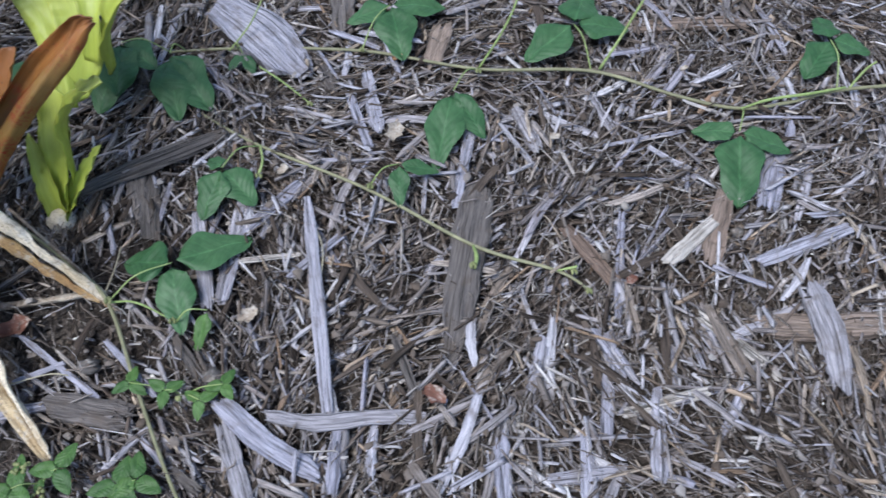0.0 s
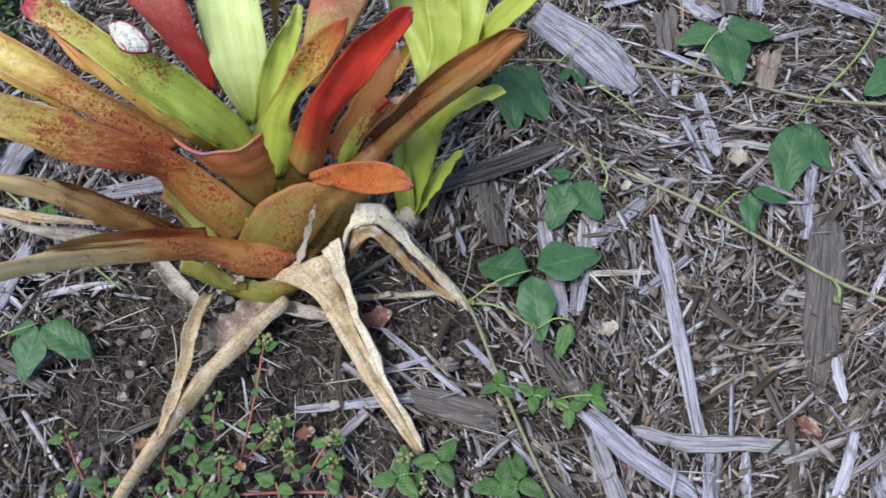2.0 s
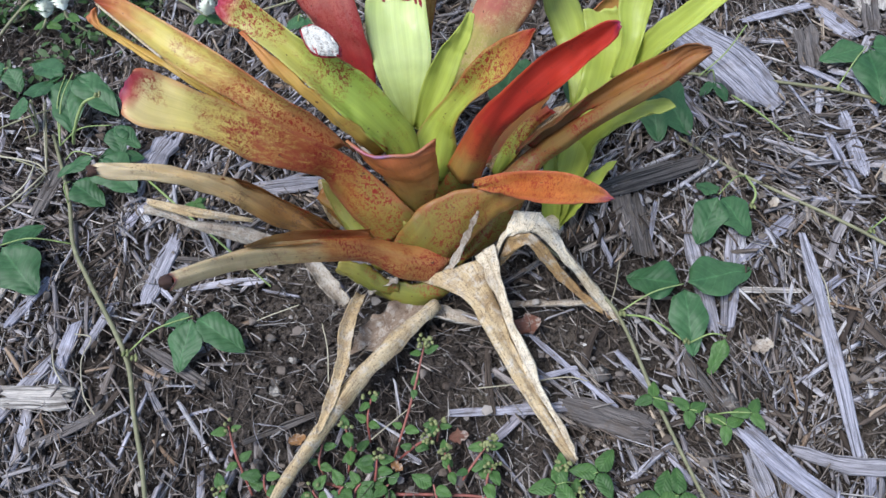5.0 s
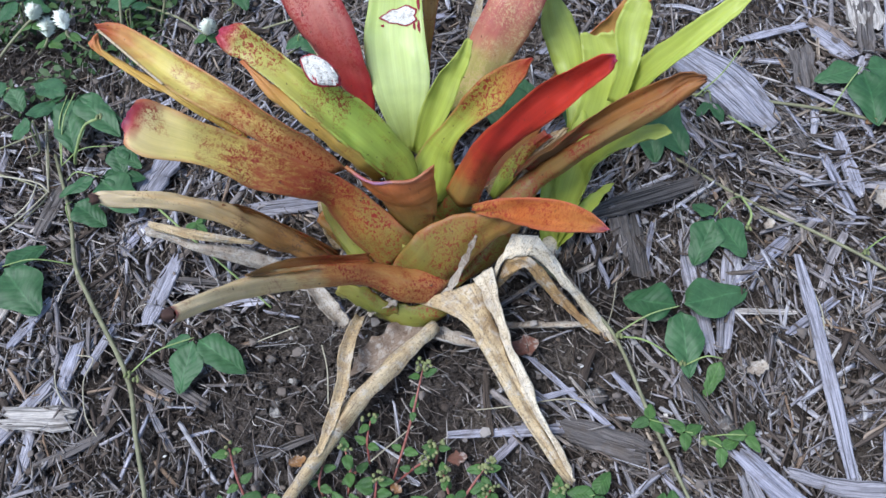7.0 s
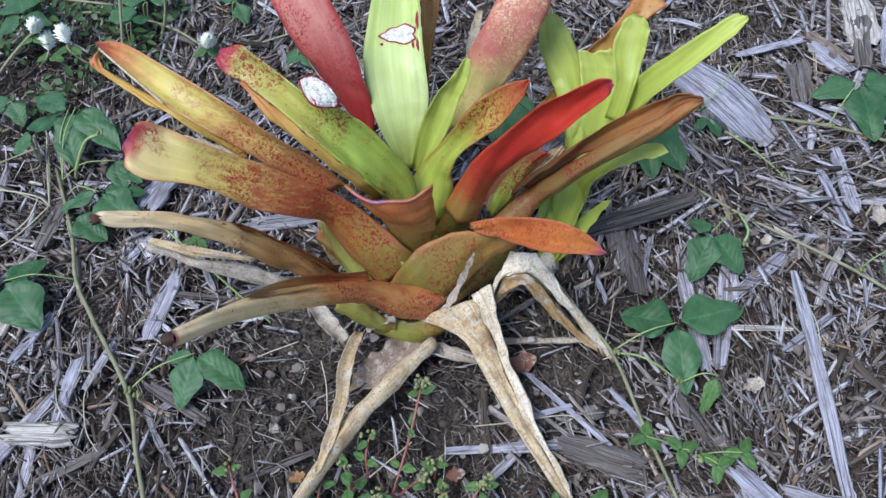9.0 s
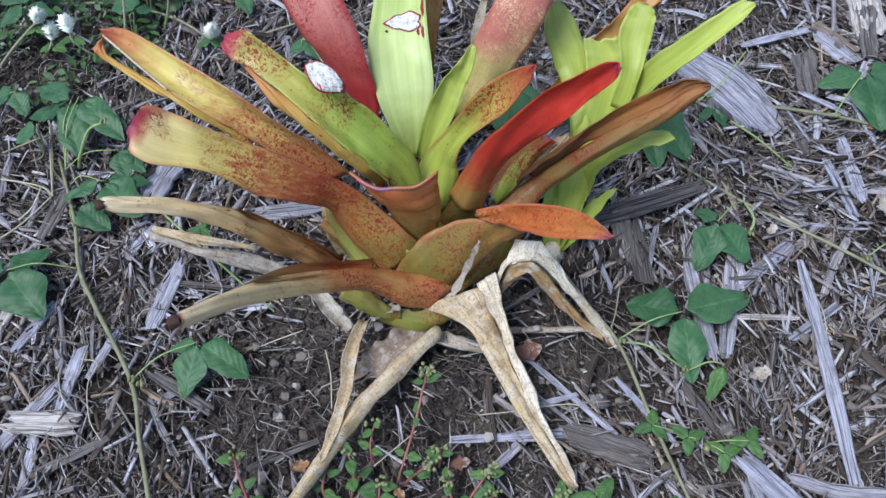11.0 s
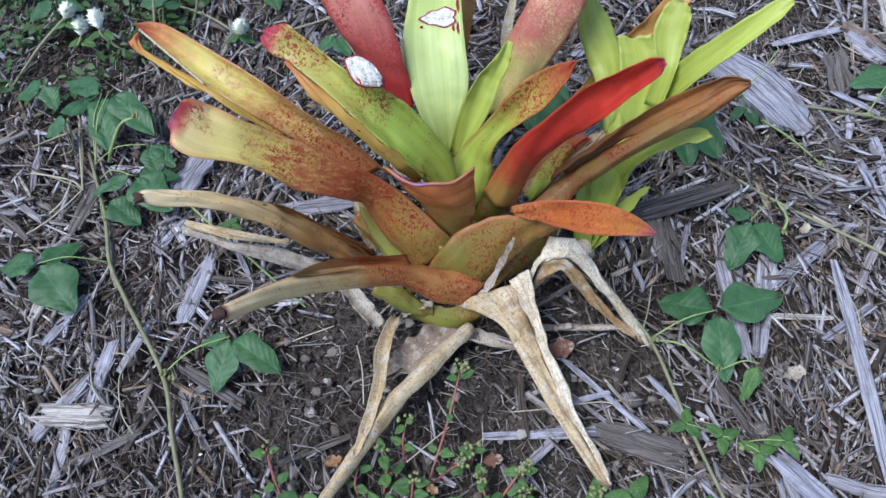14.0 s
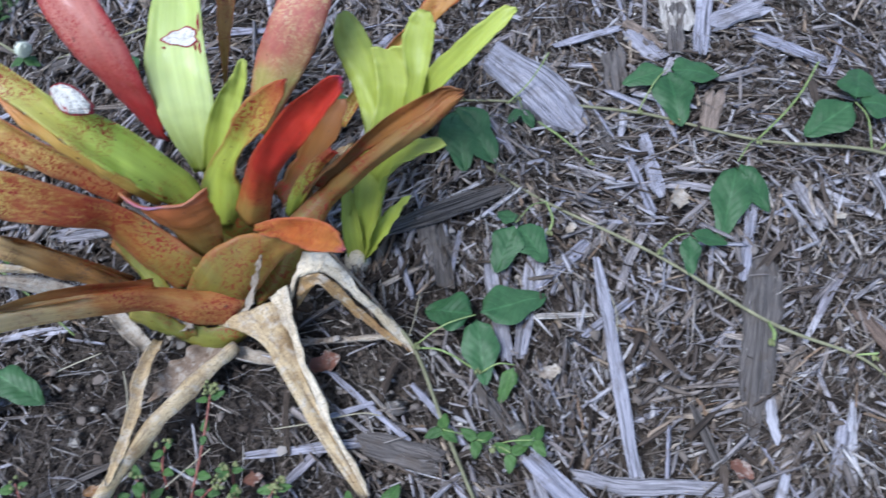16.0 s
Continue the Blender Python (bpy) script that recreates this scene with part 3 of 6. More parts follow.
def bare(x, y):
    """How bare of mulch the soil is, 0 to 1."""
    a = math.hypot((x + 0.675) / 0.165, (y - 0.37) / 0.13)
    b = math.hypot((x + 0.56) / 0.11, (y - 0.31) / 0.08)
    c = math.hypot((x + 1.05) / 0.16, (y - 0.75) / 0.16)
    # e bares dark soil beneath the plant, also standing in for its shade
    e = math.hypot((x + 0.47) / 0.15, (y - 0.43) / 0.08) + 0.1
    d = min(a, b, c + 0.3, e) + 0.45 * noise.noise(Vector((x * 14, y * 14, 5)))
    return min(1.0, max(0.0, 1.5 - d))


# ---- ground ----
def build_ground():
    def axis(lo, hi, step, far):
        a = list(np.arange(lo, hi, step))
        return [lo - f for f in far[::-1]] + a + [hi + f for f in far]
    xs = axis(-1.6, 0.75, 0.012, (0.1, 0.4, 2, 10, 60, 400))
    ys = axis(-0.1, 1.35, 0.012, (0.1, 0.4, 2, 10, 60, 400))
    verts = []
    for y in ys:
        for x in xs:
            near = -1.7 < x < 0.9 and -0.3 < y < 1.5
            z = height(x, y) - 0.004
            if near:
                z += 0.004 * noise.noise(Vector((x * 60, y * 60, 7))) + 0.002 * noise.noise(Vector((x * 150, y * 150, 9)))
            verts.append((x, y, z))
    nx = len(xs)
    faces = [(j * nx + i, j * nx + i + 1, (j + 1) * nx + i + 1, (j + 1) * nx + i) for j in range(len(ys) - 1) for i in range(nx - 1)]
    g = part("ground", verts, faces, soil)
    return tagged(g, "dark crumbly garden soil under weathered wood mulch", "ground", kind="structure")


ground = build_ground()


def splinters(name, count, area, length, width, layer, mat, seed, rings=4, sides=4, tilt=9, keep=0.0, flat=0.45, curl=0.03, inside=None):
    """Many splinters of wood in one mesh, in random lie, thinned where the soil is bare."""
    rng = np.random.default_rng(seed)
    made = []
    while len(made) < count:
        x, y = rng.uniform(area[0], area[1]), rng.uniform(area[2], area[3])
        if inside and inside[0] < x < inside[1] and inside[2] < y < inside[3]:
            count -= 1
            continue
        if rng.random() < bare(x, y) * (1 - keep):
            count -= 1
            continue
        made.append((x, y, height(x, y)))
    V, Fs, U = [], [], []
    q = len(made)
    L = np.exp(rng.uniform(math.log(length[0]), math.log(length[1]), q))
    W = np.exp(rng.uniform(math.log(width[0]), math.log(width[1]), q))
    yaw, pit, rol = rng.uniform(0, 2 * math.pi, q), np.radians(rng.normal(0, tilt, q)), np.radians(rng.normal(0, 25, q))
    # loose drifts of common direction
    drift = np.array([noise.noise(Vector((m[0] * 3.2, m[1] * 3.2, 11))) for m in made])
    yaw = np.where(rng.random(q) < 0.55, 1.9 + 2.6 * drift + rng.normal(0, 0.45, q), yaw)
    lift = rng.uniform(layer[0], layer[1], q)
    base = np.array([0.5 * math.pi * k for k in range(sides)]) if sides == 4 else np.arange(sides) * 2 * math.pi / sides
    verts = np.zeros((q, rings, sides, 3))
    uvs = np.zeros((q, rings, sides, 2))
    bend, thick = rng.normal(0, curl, q), rng.uniform(flat * 0.6, flat * 1.5, q)
    for r in range(rings):
        v = (0.0, 0.12, 0.88, 1.0)[r] if rings == 4 else r / (rings - 1)
        taper = rng.uniform(0.85, 1.1, q) if 0 < r < rings - 1 else rng.uniform(0.5, 1.0, q)
        ang = base[None, :] + math.pi / 4 + rng.normal(0, 0.16, (q, sides))
        lat = np.cos(ang) * (W * taper / 2)[:, None] * 1.3 + (bend * L * (4 * v * (1 - v)))[:, None]
        up = np.sin(ang) * (W * thick * taper / 2)[:, None] * 1.3
        lon = ((v - 0.5) * L)[:, None] + rng.normal(0, 1, (q, sides)) * (W * (0.45 if r in (0, rings - 1) else 0.1))[:, None]
        y1 = lat * np.cos(rol)[:, None] - up * np.sin(rol)[:, None]
        z1 = lat * np.sin(rol)[:, None] + up * np.cos(rol)[:, None]
        x2 = lon * np.cos(pit)[:, None] - z1 * np.sin(pit)[:, None]
        z2 = lon * np.sin(pit)[:, None] + z1 * np.cos(pit)[:, None]
        verts[:, r, :, 0] = x2 * np.cos(yaw)[:, None] - y1 * np.sin(yaw)[:, None] + np.array([m[0] for m in made])[:, None]
        verts[:, r, :, 1] = x2 * np.sin(yaw)[:, None] + y1 * np.cos(yaw)[:, None] + np.array([m[1] for m in made])[:, None]
        verts[:, r, :, 2] = z2 + (np.array([m[2] for m in made]) + lift)[:, None]
        uvs[:, r, :, 0] = (lat + up) + np.arange(q)[:, None] * 0.37
        uvs[:, r, :, 1] = v * L[:, None] + np.arange(q)[:, None] * 0.11
    one = []
    for r in range(rings - 1):
        for s in range(sides):
            a, b = r * sides + s, r * sides + (s + 1) % sides
            one.append((a, b, b + sides, a + sides))
    one = np.array(one)
    quads = (one[None] + (np.arange(q) * rings * sides)[:, None, None]).reshape(-1, 4)
    cap = np.array([list(range(sides))[::-1], [(rings - 1) * sides + s for s in range(sides)]])
    caps = (cap[None] + (np.arange(q) * rings * sides)[:, None, None]).reshape(-1, sides)
    me = bpy.data.meshes.new(name)
    me.vertices.add(q * rings * sides)
    me.vertices.foreach_set("co", verts.reshape(-1))
    index = np.concatenate([quads.reshape(-1), caps.reshape(-1)])
    me.loops.add(len(index))
    me.loops.foreach_set("vertex_index", index)
    starts = np.concatenate([np.arange(len(quads)) * 4, len(quads) * 4 + np.arange(len(caps)) * sides])
    me.polygons.add(len(starts))
    me.polygons.foreach_set("loop_start", starts)
    layer_uv = me.uv_layers.new(name="UVMap")
    layer_uv.data.foreach_set("uv", uvs.reshape(-1, 2)[index].reshape(-1))
    me.update(calc_edges=True)
    me.validate()
    me.materials.append(mat)
    return new(name, me)


NEAR = (-1.35, 0.5, 0.12, 1.1)
fine = splinters("wood_shreds", 52000, NEAR, (0.007, 0.036), (0.0005, 0.0017), (0.001, 0.0195), shred_wood, 3, rings=4, sides=3, tilt=15, keep=0.4, curl=0.13)
tagged(fine, "fine brown and grey wood shreds between larger chips", "mulch", kind="stuff")
small = splinters("small_mulch", 23000, NEAR, (0.010, 0.050), (0.0012, 0.0042), (0.0, 0.0180), small_wood, 4, rings=4, tilt=13, keep=0.04, curl=0.07)
tagged(small, "small weathered grey and brown wood splinters", "mulch", kind="stuff")
mid = splinters("wood_mulch", 2600, NEAR, (0.025, 0.085), (0.0025, 0.0070), (0.003, 0.0175), chip_wood, 5, tilt=9, keep=0.06)
tagged(mid, "weathered grey wood chip mulch covering the soil", "mulch", kind="stuff")


pale = splinters("pale_fibres", 2400, NEAR, (0.010, 0.06), (0.0003, 0.0009), (0.008, 0.021), pale_fibre, 25, rings=5, sides=3, tilt=9, keep=0.95, curl=0.2)
tagged(pale, "thin pale straw fibres on top of the mulch", "mulch", kind="stuff")
outer = splinters("outer_mulch", 9000, (-2.6, 1.8, -0.9, 2.3), (0.03, 0.085), (0.004, 0.009), (0.0, 0.012), chip_wood, 15, rings=3, tilt=6,
                  inside=(-1.35, 0.5, 0.12, 1.1))
tagged(outer, "weathered wood chips around the planted bed", "mulch", kind="stuff")


def chip(rows, width, mat, label, seed=0, thick=0.35, lift=0.0):
    """One large chip of wood lying on the mulch, between two or more points."""
    rng = np.random.default_rng(seed)
    s = spline([(*r[:3], r[3]) for r in rows], 4 if len(rows) > 2 else 7)
    c, w = s[:, :3], s[:, 3]
    t, side, nor = frames_of(c, (0, 0))
    verts, uvs, faces = [], [], []
    prof = [(-1, -0.3), (-0.97, 0.5), (-0.7, 0.75), (-0.45, 0.7), (-0.2, 0.85), (0.1, 0.8), (0.35, 0.9), (0.65, 0.7), (0.95, 0.55), (1, -0.3), (0.5, -0.9), (-0.5, -0.9)]
    k = len(prof)
    jag = rng.normal(0, 1, (2, k))
    groove = rng.uniform(-0.3, 0.12, k)
    length = np.linalg.norm(c[-1] - c[0])
    for i in range(len(c)):
        v = i / (len(c) - 1)
        tw = w[i] * (1 + 0.09 * rng.normal()) * (0.82 if i in (0, len(c) - 1) else 1)
        for j, (a, b) in enumerate(prof):
            slip = 0.0
            if i == 0:
                slip = 0.28 * w[i] * jag[0, j]
            if i == len(c) - 1:
                slip = 0.28 * w[i] * jag[1, j]
            verts.append(c[i] + side[i] * a * tw / 2 + nor[i] * (b + groove[j] + 0.10 * rng.normal()) * tw / 2 * thick + t[i] * slip + np.array((0, 0, lift)))
            uvs.append((a * w[i] / 2 + 0.3 * seed, v * length))
    for i in range(len(c) - 1):
        for j in range(k):
            a, b = i * k + j, i * k + (j + 1) % k
            faces.append((a, b, b + k, a + k))
    faces.append(tuple(range(k))[::-1])
    faces.append(tuple((len(c) - 1) * k + j for j in range(k)))
    ob = part("wood_chip", verts, faces, mat, None, "", uvs, smooth=False)
    return tagged(ob, label, "wood chip", "large wood chips on the mulch")


G_L, D_L, P_L, B_L = ("silver-grey weathered splinter of wood on the mulch", "dark weathered piece of split wood in the mulch",
                      "pale freshly split wood chip on the mulch", "reddish-brown bark-covered wood chip on the mulch")
for n, (rows, kind) in enumerate([
    ([(-0.237, 0.517, 0.020, 0.0074), (-0.232, 0.426, 0.022, 0.0128), (-0.227, 0.308, 0.020, 0.0101)], 0),
    ([(-0.078, 0.516, 0.012, 0.0180), (-0.086, 0.484, 0.017, 0.0330), (-0.101, 0.430, 0.018, 0.0345), (-0.115, 0.380, 0.016, 0.0240), (-0.124, 0.345, 0.010, 0.0120)], 1),
    ([(-0.276, 0.313, 0.018, 0.0094), (-0.236, 0.301, 0.020, 0.0138), (-0.191, 0.300, 0.020, 0.0128), (-0.151, 0.296, 0.018, 0.0109)], 0),
    ([(-0.312, 0.327, 0.018, 0.0172), (-0.276, 0.289, 0.020, 0.0194), (-0.237, 0.261, 0.018, 0.0136)], 0),
    ([(-0.310, 0.308, 0.018, 0.0142), (-0.293, 0.249, 0.018, 0.0155)], 0),
    ([(0.074, 0.409, 0.018, 0.0162), (0.121, 0.442, 0.020, 0.0126)], 2),
    ([(0.142, 0.475, 0.018, 0.0184), (0.110, 0.407, 0.016, 0.0185)], 3),
    ([(0.183, 0.366, 0.020, 0.0259), (0.184, 0.318, 0.022, 0.0223), (0.177, 0.274, 0.020, 0.0179)], 0),
    ([(0.132, 0.342, 0.012, 0.0201), (0.181, 0.333, 0.014, 0.0236), (0.242, 0.330, 0.012, 0.0234)], 3),
    ([(-0.445, 0.555, 0.020, 0.0150), (-0.387, 0.575, 0.022, 0.0206), (-0.319, 0.601, 0.020, 0.0148)], 1),
    ([(-0.324, 0.784, 0.018, 0.0460), (-0.280, 0.732, 0.020, 0.0551), (-0.238, 0.673, 0.018, 0.0357)], 0),
    ([(-0.063, 0.235, 0.018, 0.0107), (-0.012, 0.235, 0.018, 0.0108)], 0),
    ([(-0.338, 0.514, 0.016, 0.0152), (-0.326, 0.419, 0.016, 0.0152)], 0),
    ([(-0.296, 0.524, 0.016, 0.0140), (-0.314, 0.426, 0.016, 0.0142)], 0),
    ([(-0.388, 0.565, 0.014, 0.0194), (-0.382, 0.506, 0.014, 0.0197)], 1),
    ([(-0.173, 0.664, 0.016, 0.0118), (-0.167, 0.590, 0.016, 0.0144)], 0),
    ([(-0.079, 0.573, 0.016, 0.0121), (-0.103, 0.491, 0.016, 0.0103)], 0),
    ([(0.201, 0.510, 0.016, 0.0205), (0.174, 0.453, 0.016, 0.0185)], 0),
    ([(0.034, 0.295, 0.018, 0.0103), (0.020, 0.225, 0.018, 0.0127)], 0),
    ([(0.009, 0.349, 0.016, 0.0086), (-0.013, 0.261, 0.016, 0.0100)], 0),
    ([(-0.046, 0.351, 0.016, 0.0114), (-0.063, 0.306, 0.016, 0.0129)], 0),
    ([(-0.002, 0.353, 0.016, 0.0115), (0.016, 0.310, 0.016, 0.0132)], 0),
    ([(0.086, 0.355, 0.016, 0.0099), (0.126, 0.307, 0.016, 0.0108)], 2),
    ([(0.002, 0.279, 0.018, 0.0083), (0.075, 0.289, 0.018, 0.0105)], 2),
    ([(-0.029, 0.264, 0.018, 0.0109), (-0.035, 0.215, 0.018, 0.0124)], 0),
    ([(-0.094, 0.272, 0.018, 0.0117), (-0.098, 0.222, 0.018, 0.0124)], 0),
    ([(-0.221, 0.292, 0.018, 0.0101), (-0.227, 0.244, 0.018, 0.0108)], 0),
    ([(-0.031, 0.595, 0.016, 0.0124), (-0.018, 0.544, 0.016, 0.0130)], 0),
    ([(0.151, 0.399, 0.016, 0.0115), (0.239, 0.422, 0.016, 0.0144)], 0),
    ([(0.093, 0.691, 0.014, 0.0149), (0.218, 0.678, 0.016, 0.0167)], 3),
    ([(-0.088, 0.721, 0.014, 0.0222), (-0.107, 0.668, 0.014, 0.0201)], 3),
    ([(-0.009, 0.456, 0.016, 0.0112), (0.023, 0.396, 0.016, 0.0129)], 3),
    ([(-0.169, 0.368, 0.016, 0.0076), (-0.157, 0.319, 0.016, 0.0083)], 1),
    ([(-0.452, 0.346, 0.014, 0.0206), (-0.391, 0.327, 0.016, 0.0257)], 1),
    ([(-0.192, 0.782, 0.016, 0.0258), (-0.193, 0.727, 0.016, 0.0223)], 1),
    ([(-0.353, 0.391, 0.016, 0.0091), (-0.322, 0.339, 0.016, 0.0106)], 1),
    ([(0.045, 0.466, 0.014, 0.0063), (0.019, 0.364, 0.014, 0.0078)], 0),
    ([(-0.304, 0.460, 0.016, 0.0062), (-0.246, 0.460, 0.016, 0.0051)], 2),
    ([(-0.960, 0.339, 0.018, 0.0213), (-0.889, 0.340, 0.018, 0.0227)], 2),
    ([(-0.848, 0.440, 0.016, 0.0174), (-0.835, 0.507, 0.016, 0.0155)], 0),
    ([(-0.914, 0.353, 0.016, 0.0116), (-0.911, 0.412, 0.016, 0.0142)], 0),
    ([(-0.957, 0.320, 0.016, 0.0141), (-0.926, 0.375, 0.016, 0.0129)], 0),
    ([(-0.771, 0.565, 0.018, 0.0179), (-0.699, 0.576, 0.018, 0.0153)], 0),
    ([(-0.886, 0.583, 0.020, 0.0315), (-0.867, 0.632, 0.020, 0.0309)], 0),
    ([(-0.837, 0.391, 0.014, 0.0102), (-0.774, 0.357, 0.014, 0.0119)], 1),
    ([(-0.555, 0.337, 0.014, 0.0071), (-0.447, 0.346, 0.014, 0.0101)], 0),
    ([(-0.450, 0.340, 0.014, 0.0131), (-0.389, 0.325, 0.014, 0.0202)], 1),
    ([(-0.506, 0.863, 0.016, 0.0112), (-0.535, 0.817, 0.016, 0.0095)], 0),
    ([(-0.978, 0.604, 0.016, 0.0174), (-0.989, 0.537, 0.016, 0.0156)], 1),
    ([(-0.999, 0.440, 0.016, 0.0126), (-0.988, 0.497, 0.016, 0.0141)], 2),
    ([(-0.076, 0.865, 0.018, 0.0186), (-0.097, 0.771, 0.018, 0.0160)], 0),
    ([(-0.075, 0.819, 0.018, 0.0249), (-0.018, 0.844, 0.018, 0.0286)], 0),
    ([(-0.112, 0.853, 0.018, 0.0211), (-0.121, 0.783, 0.018, 0.0200)], 1),
    ([(-0.036, 0.803, 0.016, 0.0125), (0.032, 0.756, 0.016, 0.0165)], 0),
    ([(-0.170, 0.828, 0.016, 0.0150), (-0.141, 0.782, 0.016, 0.0226)], 3),
    ([(-0.305, 0.483, 0.016, 0.0111), (-0.240, 0.539, 0.016, 0.0152)], 0),
    ([(-0.412, 0.397, 0.016, 0.0052), (-0.367, 0.342, 0.016, 0.0061)], 0),
    ([(-0.487, 0.412, 0.014, 0.0052), (-0.414, 0.346, 0.014, 0.0051)], 0),
    ([(-0.112, 0.886, 0.016, 0.0347), (-0.114, 0.806, 0.016, 0.0359)], 2), ([(-0.169, 0.811, 0.016, 0.0212), (-0.142, 0.775, 0.016, 0.0251)], 0), ([(-0.401, 0.571, 0.014, 0.0195), (-0.391, 0.518, 0.014, 0.0212)], 1), ([(-0.337, 0.545, 0.014, 0.0149), (-0.331, 0.496, 0.014, 0.0167)], 0),
    ([(-0.366, 0.555, 0.014, 0.0057), (-0.378, 0.504, 0.014, 0.0066)], 0), ([(-0.257, 0.796, 0.016, 0.0082), (-0.180, 0.820, 0.016, 0.0099)], 0), ([(-0.710, 0.839, 0.016, 0.0112), (-0.676, 0.775, 0.016, 0.0093)], 2), ([(-0.859, 0.786, 0.016, 0.0141), (-0.814, 0.804, 0.016, 0.0169)], 1),
    ([(-0.978, 0.411, 0.014, 0.0098), (-0.954, 0.460, 0.014, 0.0111)], 0), ([(-0.897, 0.385, 0.014, 0.0081), (-0.882, 0.431, 0.014, 0.0094)], 0), ([(-0.864, 0.327, 0.014, 0.0078), (-0.918, 0.294, 0.014, 0.0103)], 1), ([(-0.839, 0.487, 0.014, 0.0059), (-0.780, 0.482, 0.014, 0.0069)], 1),
    ([(-0.731, 0.306, 0.012, 0.0052), (-0.670, 0.334, 0.012, 0.0062)], 1), ([(-0.487, 0.369, 0.014, 0.0051), (-0.447, 0.381, 0.014, 0.0062)], 0), ([(-0.255, 0.439, 0.016, 0.0077), (-0.210, 0.473, 0.016, 0.0091)], 0), ([(-0.192, 0.639, 0.016, 0.0088), (-0.177, 0.572, 0.016, 0.0097)], 0),
    ([(-0.437, 0.825, 0.016, 0.0136), (-0.470, 0.781, 0.016, 0.0118)], 0), ([(-0.223, 0.697, 0.014, 0.0097), (-0.208, 0.648, 0.014, 0.0117)], 1), ([(0.044, 0.611, 0.014, 0.0069), (0.059, 0.552, 0.014, 0.0100)], 0), ([(-0.352, 0.280, 0.014, 0.0076), (-0.329, 0.260, 0.014, 0.0084)], 1),
]):
    chip(rows, 0, (grey_wood, dark_wood, pale_wood, brown_wood)[kind], (G_L, D_L, P_L, B_L)[kind], seed=n)

# ---- the large rosette plant ----
AX = [(-0.591, 0.459, 0.000)]
plant = tagged(new("bromeliad"), "bromeliad rosette with lime, gold and red leaves, dead ones below", "plant")
HUB = (AX[0][0], AX[0][1] + 0.055, 0.0)
lump("leaf_base", HUB[0], HUB[1], 0.04, 0.04, 0.038, 0.05, sheath_green, plant, "swollen olive-green base of overlapping sheaths", 0.1, 3, 3)
blade("leaf", [(-0.535, 0.569, 0.060, 0.0272), (-0.508, 0.583, 0.085, 0.0341), (-0.483, 0.602, 0.115, 0.0355), (-0.464, 0.623, 0.140, 0.0155)], dark_channel, plant, "dark red-brown leaf behind the red one", 50, seed=12)
blade("leaf", [(-0.525, 0.551, 0.070, 0.0159), (-0.498, 0.558, 0.100, 0.0144), (-0.474, 0.567, 0.125, 0.0100), (-0.454, 0.572, 0.140, 0.0039)], tan_dry, plant, "dry tan leaf", 60, seed=18)
sheet("leaf_sheath", [(-0.671, 0.512, 0.110), (-0.664, 0.499, 0.085), (-0.647, 0.480, 0.065), (-0.633, 0.465, 0.045)], [(-0.656, 0.510, 0.110), (-0.645, 0.496, 0.090), (-0.628, 0.478, 0.070), (-0.608, 0.457, 0.050)], sheath_green, plant, "olive-green sheath", (0.002, 0.005, 0.006, 0.006), seed=17)
sheet("leaf_sheath", [(-0.632, 0.450, 0.045), (-0.605, 0.446, 0.045), (-0.579, 0.446, 0.045), (-0.552, 0.455, 0.045)], [(-0.630, 0.451, 0.020), (-0.609, 0.445, 0.012), (-0.582, 0.443, 0.012), (-0.557, 0.453, 0.020)], sheath_green, plant, "rounded olive-green sheath", (0.004, 0.010, 0.010, 0.004), seed=19)

lump("leaf_base", -0.575, 0.543, 0.070, 0.034, 0.026, 0.046, sheath_green, plant, "olive-green sheaths at the heart of the rosette", 0.1, 5, 3)
sheet("leaf", [(-0.865, 0.628, 0.214), (-0.838, 0.621, 0.222), (-0.789, 0.592, 0.220), (-0.740, 0.567, 0.205), (-0.704, 0.551, 0.182), (-0.671, 0.546, 0.150), (-0.644, 0.542, 0.112)], [(-0.861, 0.621, 0.214), (-0.831, 0.595, 0.214), (-0.794, 0.566, 0.208), (-0.767, 0.553, 0.196), (-0.739, 0.546, 0.176), (-0.707, 0.543, 0.146), (-0.669, 0.540, 0.105)], gold_rust, plant, "gold strap leaf with red edges and split tip", (-0.001, -0.007, -0.011, -0.012, -0.012, -0.010), seed=2, under=gold_under)
sheet("leaf", [(-0.861, 0.619, 0.213), (-0.859, 0.610, 0.207), (-0.844, 0.598, 0.206), (-0.809, 0.576, 0.206), (-0.789, 0.565, 0.203), (-0.761, 0.552, 0.190), (-0.728, 0.545, 0.164)], [(-0.870, 0.612, 0.208), (-0.862, 0.605, 0.203), (-0.844, 0.593, 0.202), (-0.811, 0.571, 0.200), (-0.790, 0.563, 0.196), (-0.763, 0.553, 0.182), (-0.729, 0.545, 0.156)], gold_under, plant, "golden underside of the split leaf edge", (0.001, 0.002, 0.003, 0.003), seed=71)
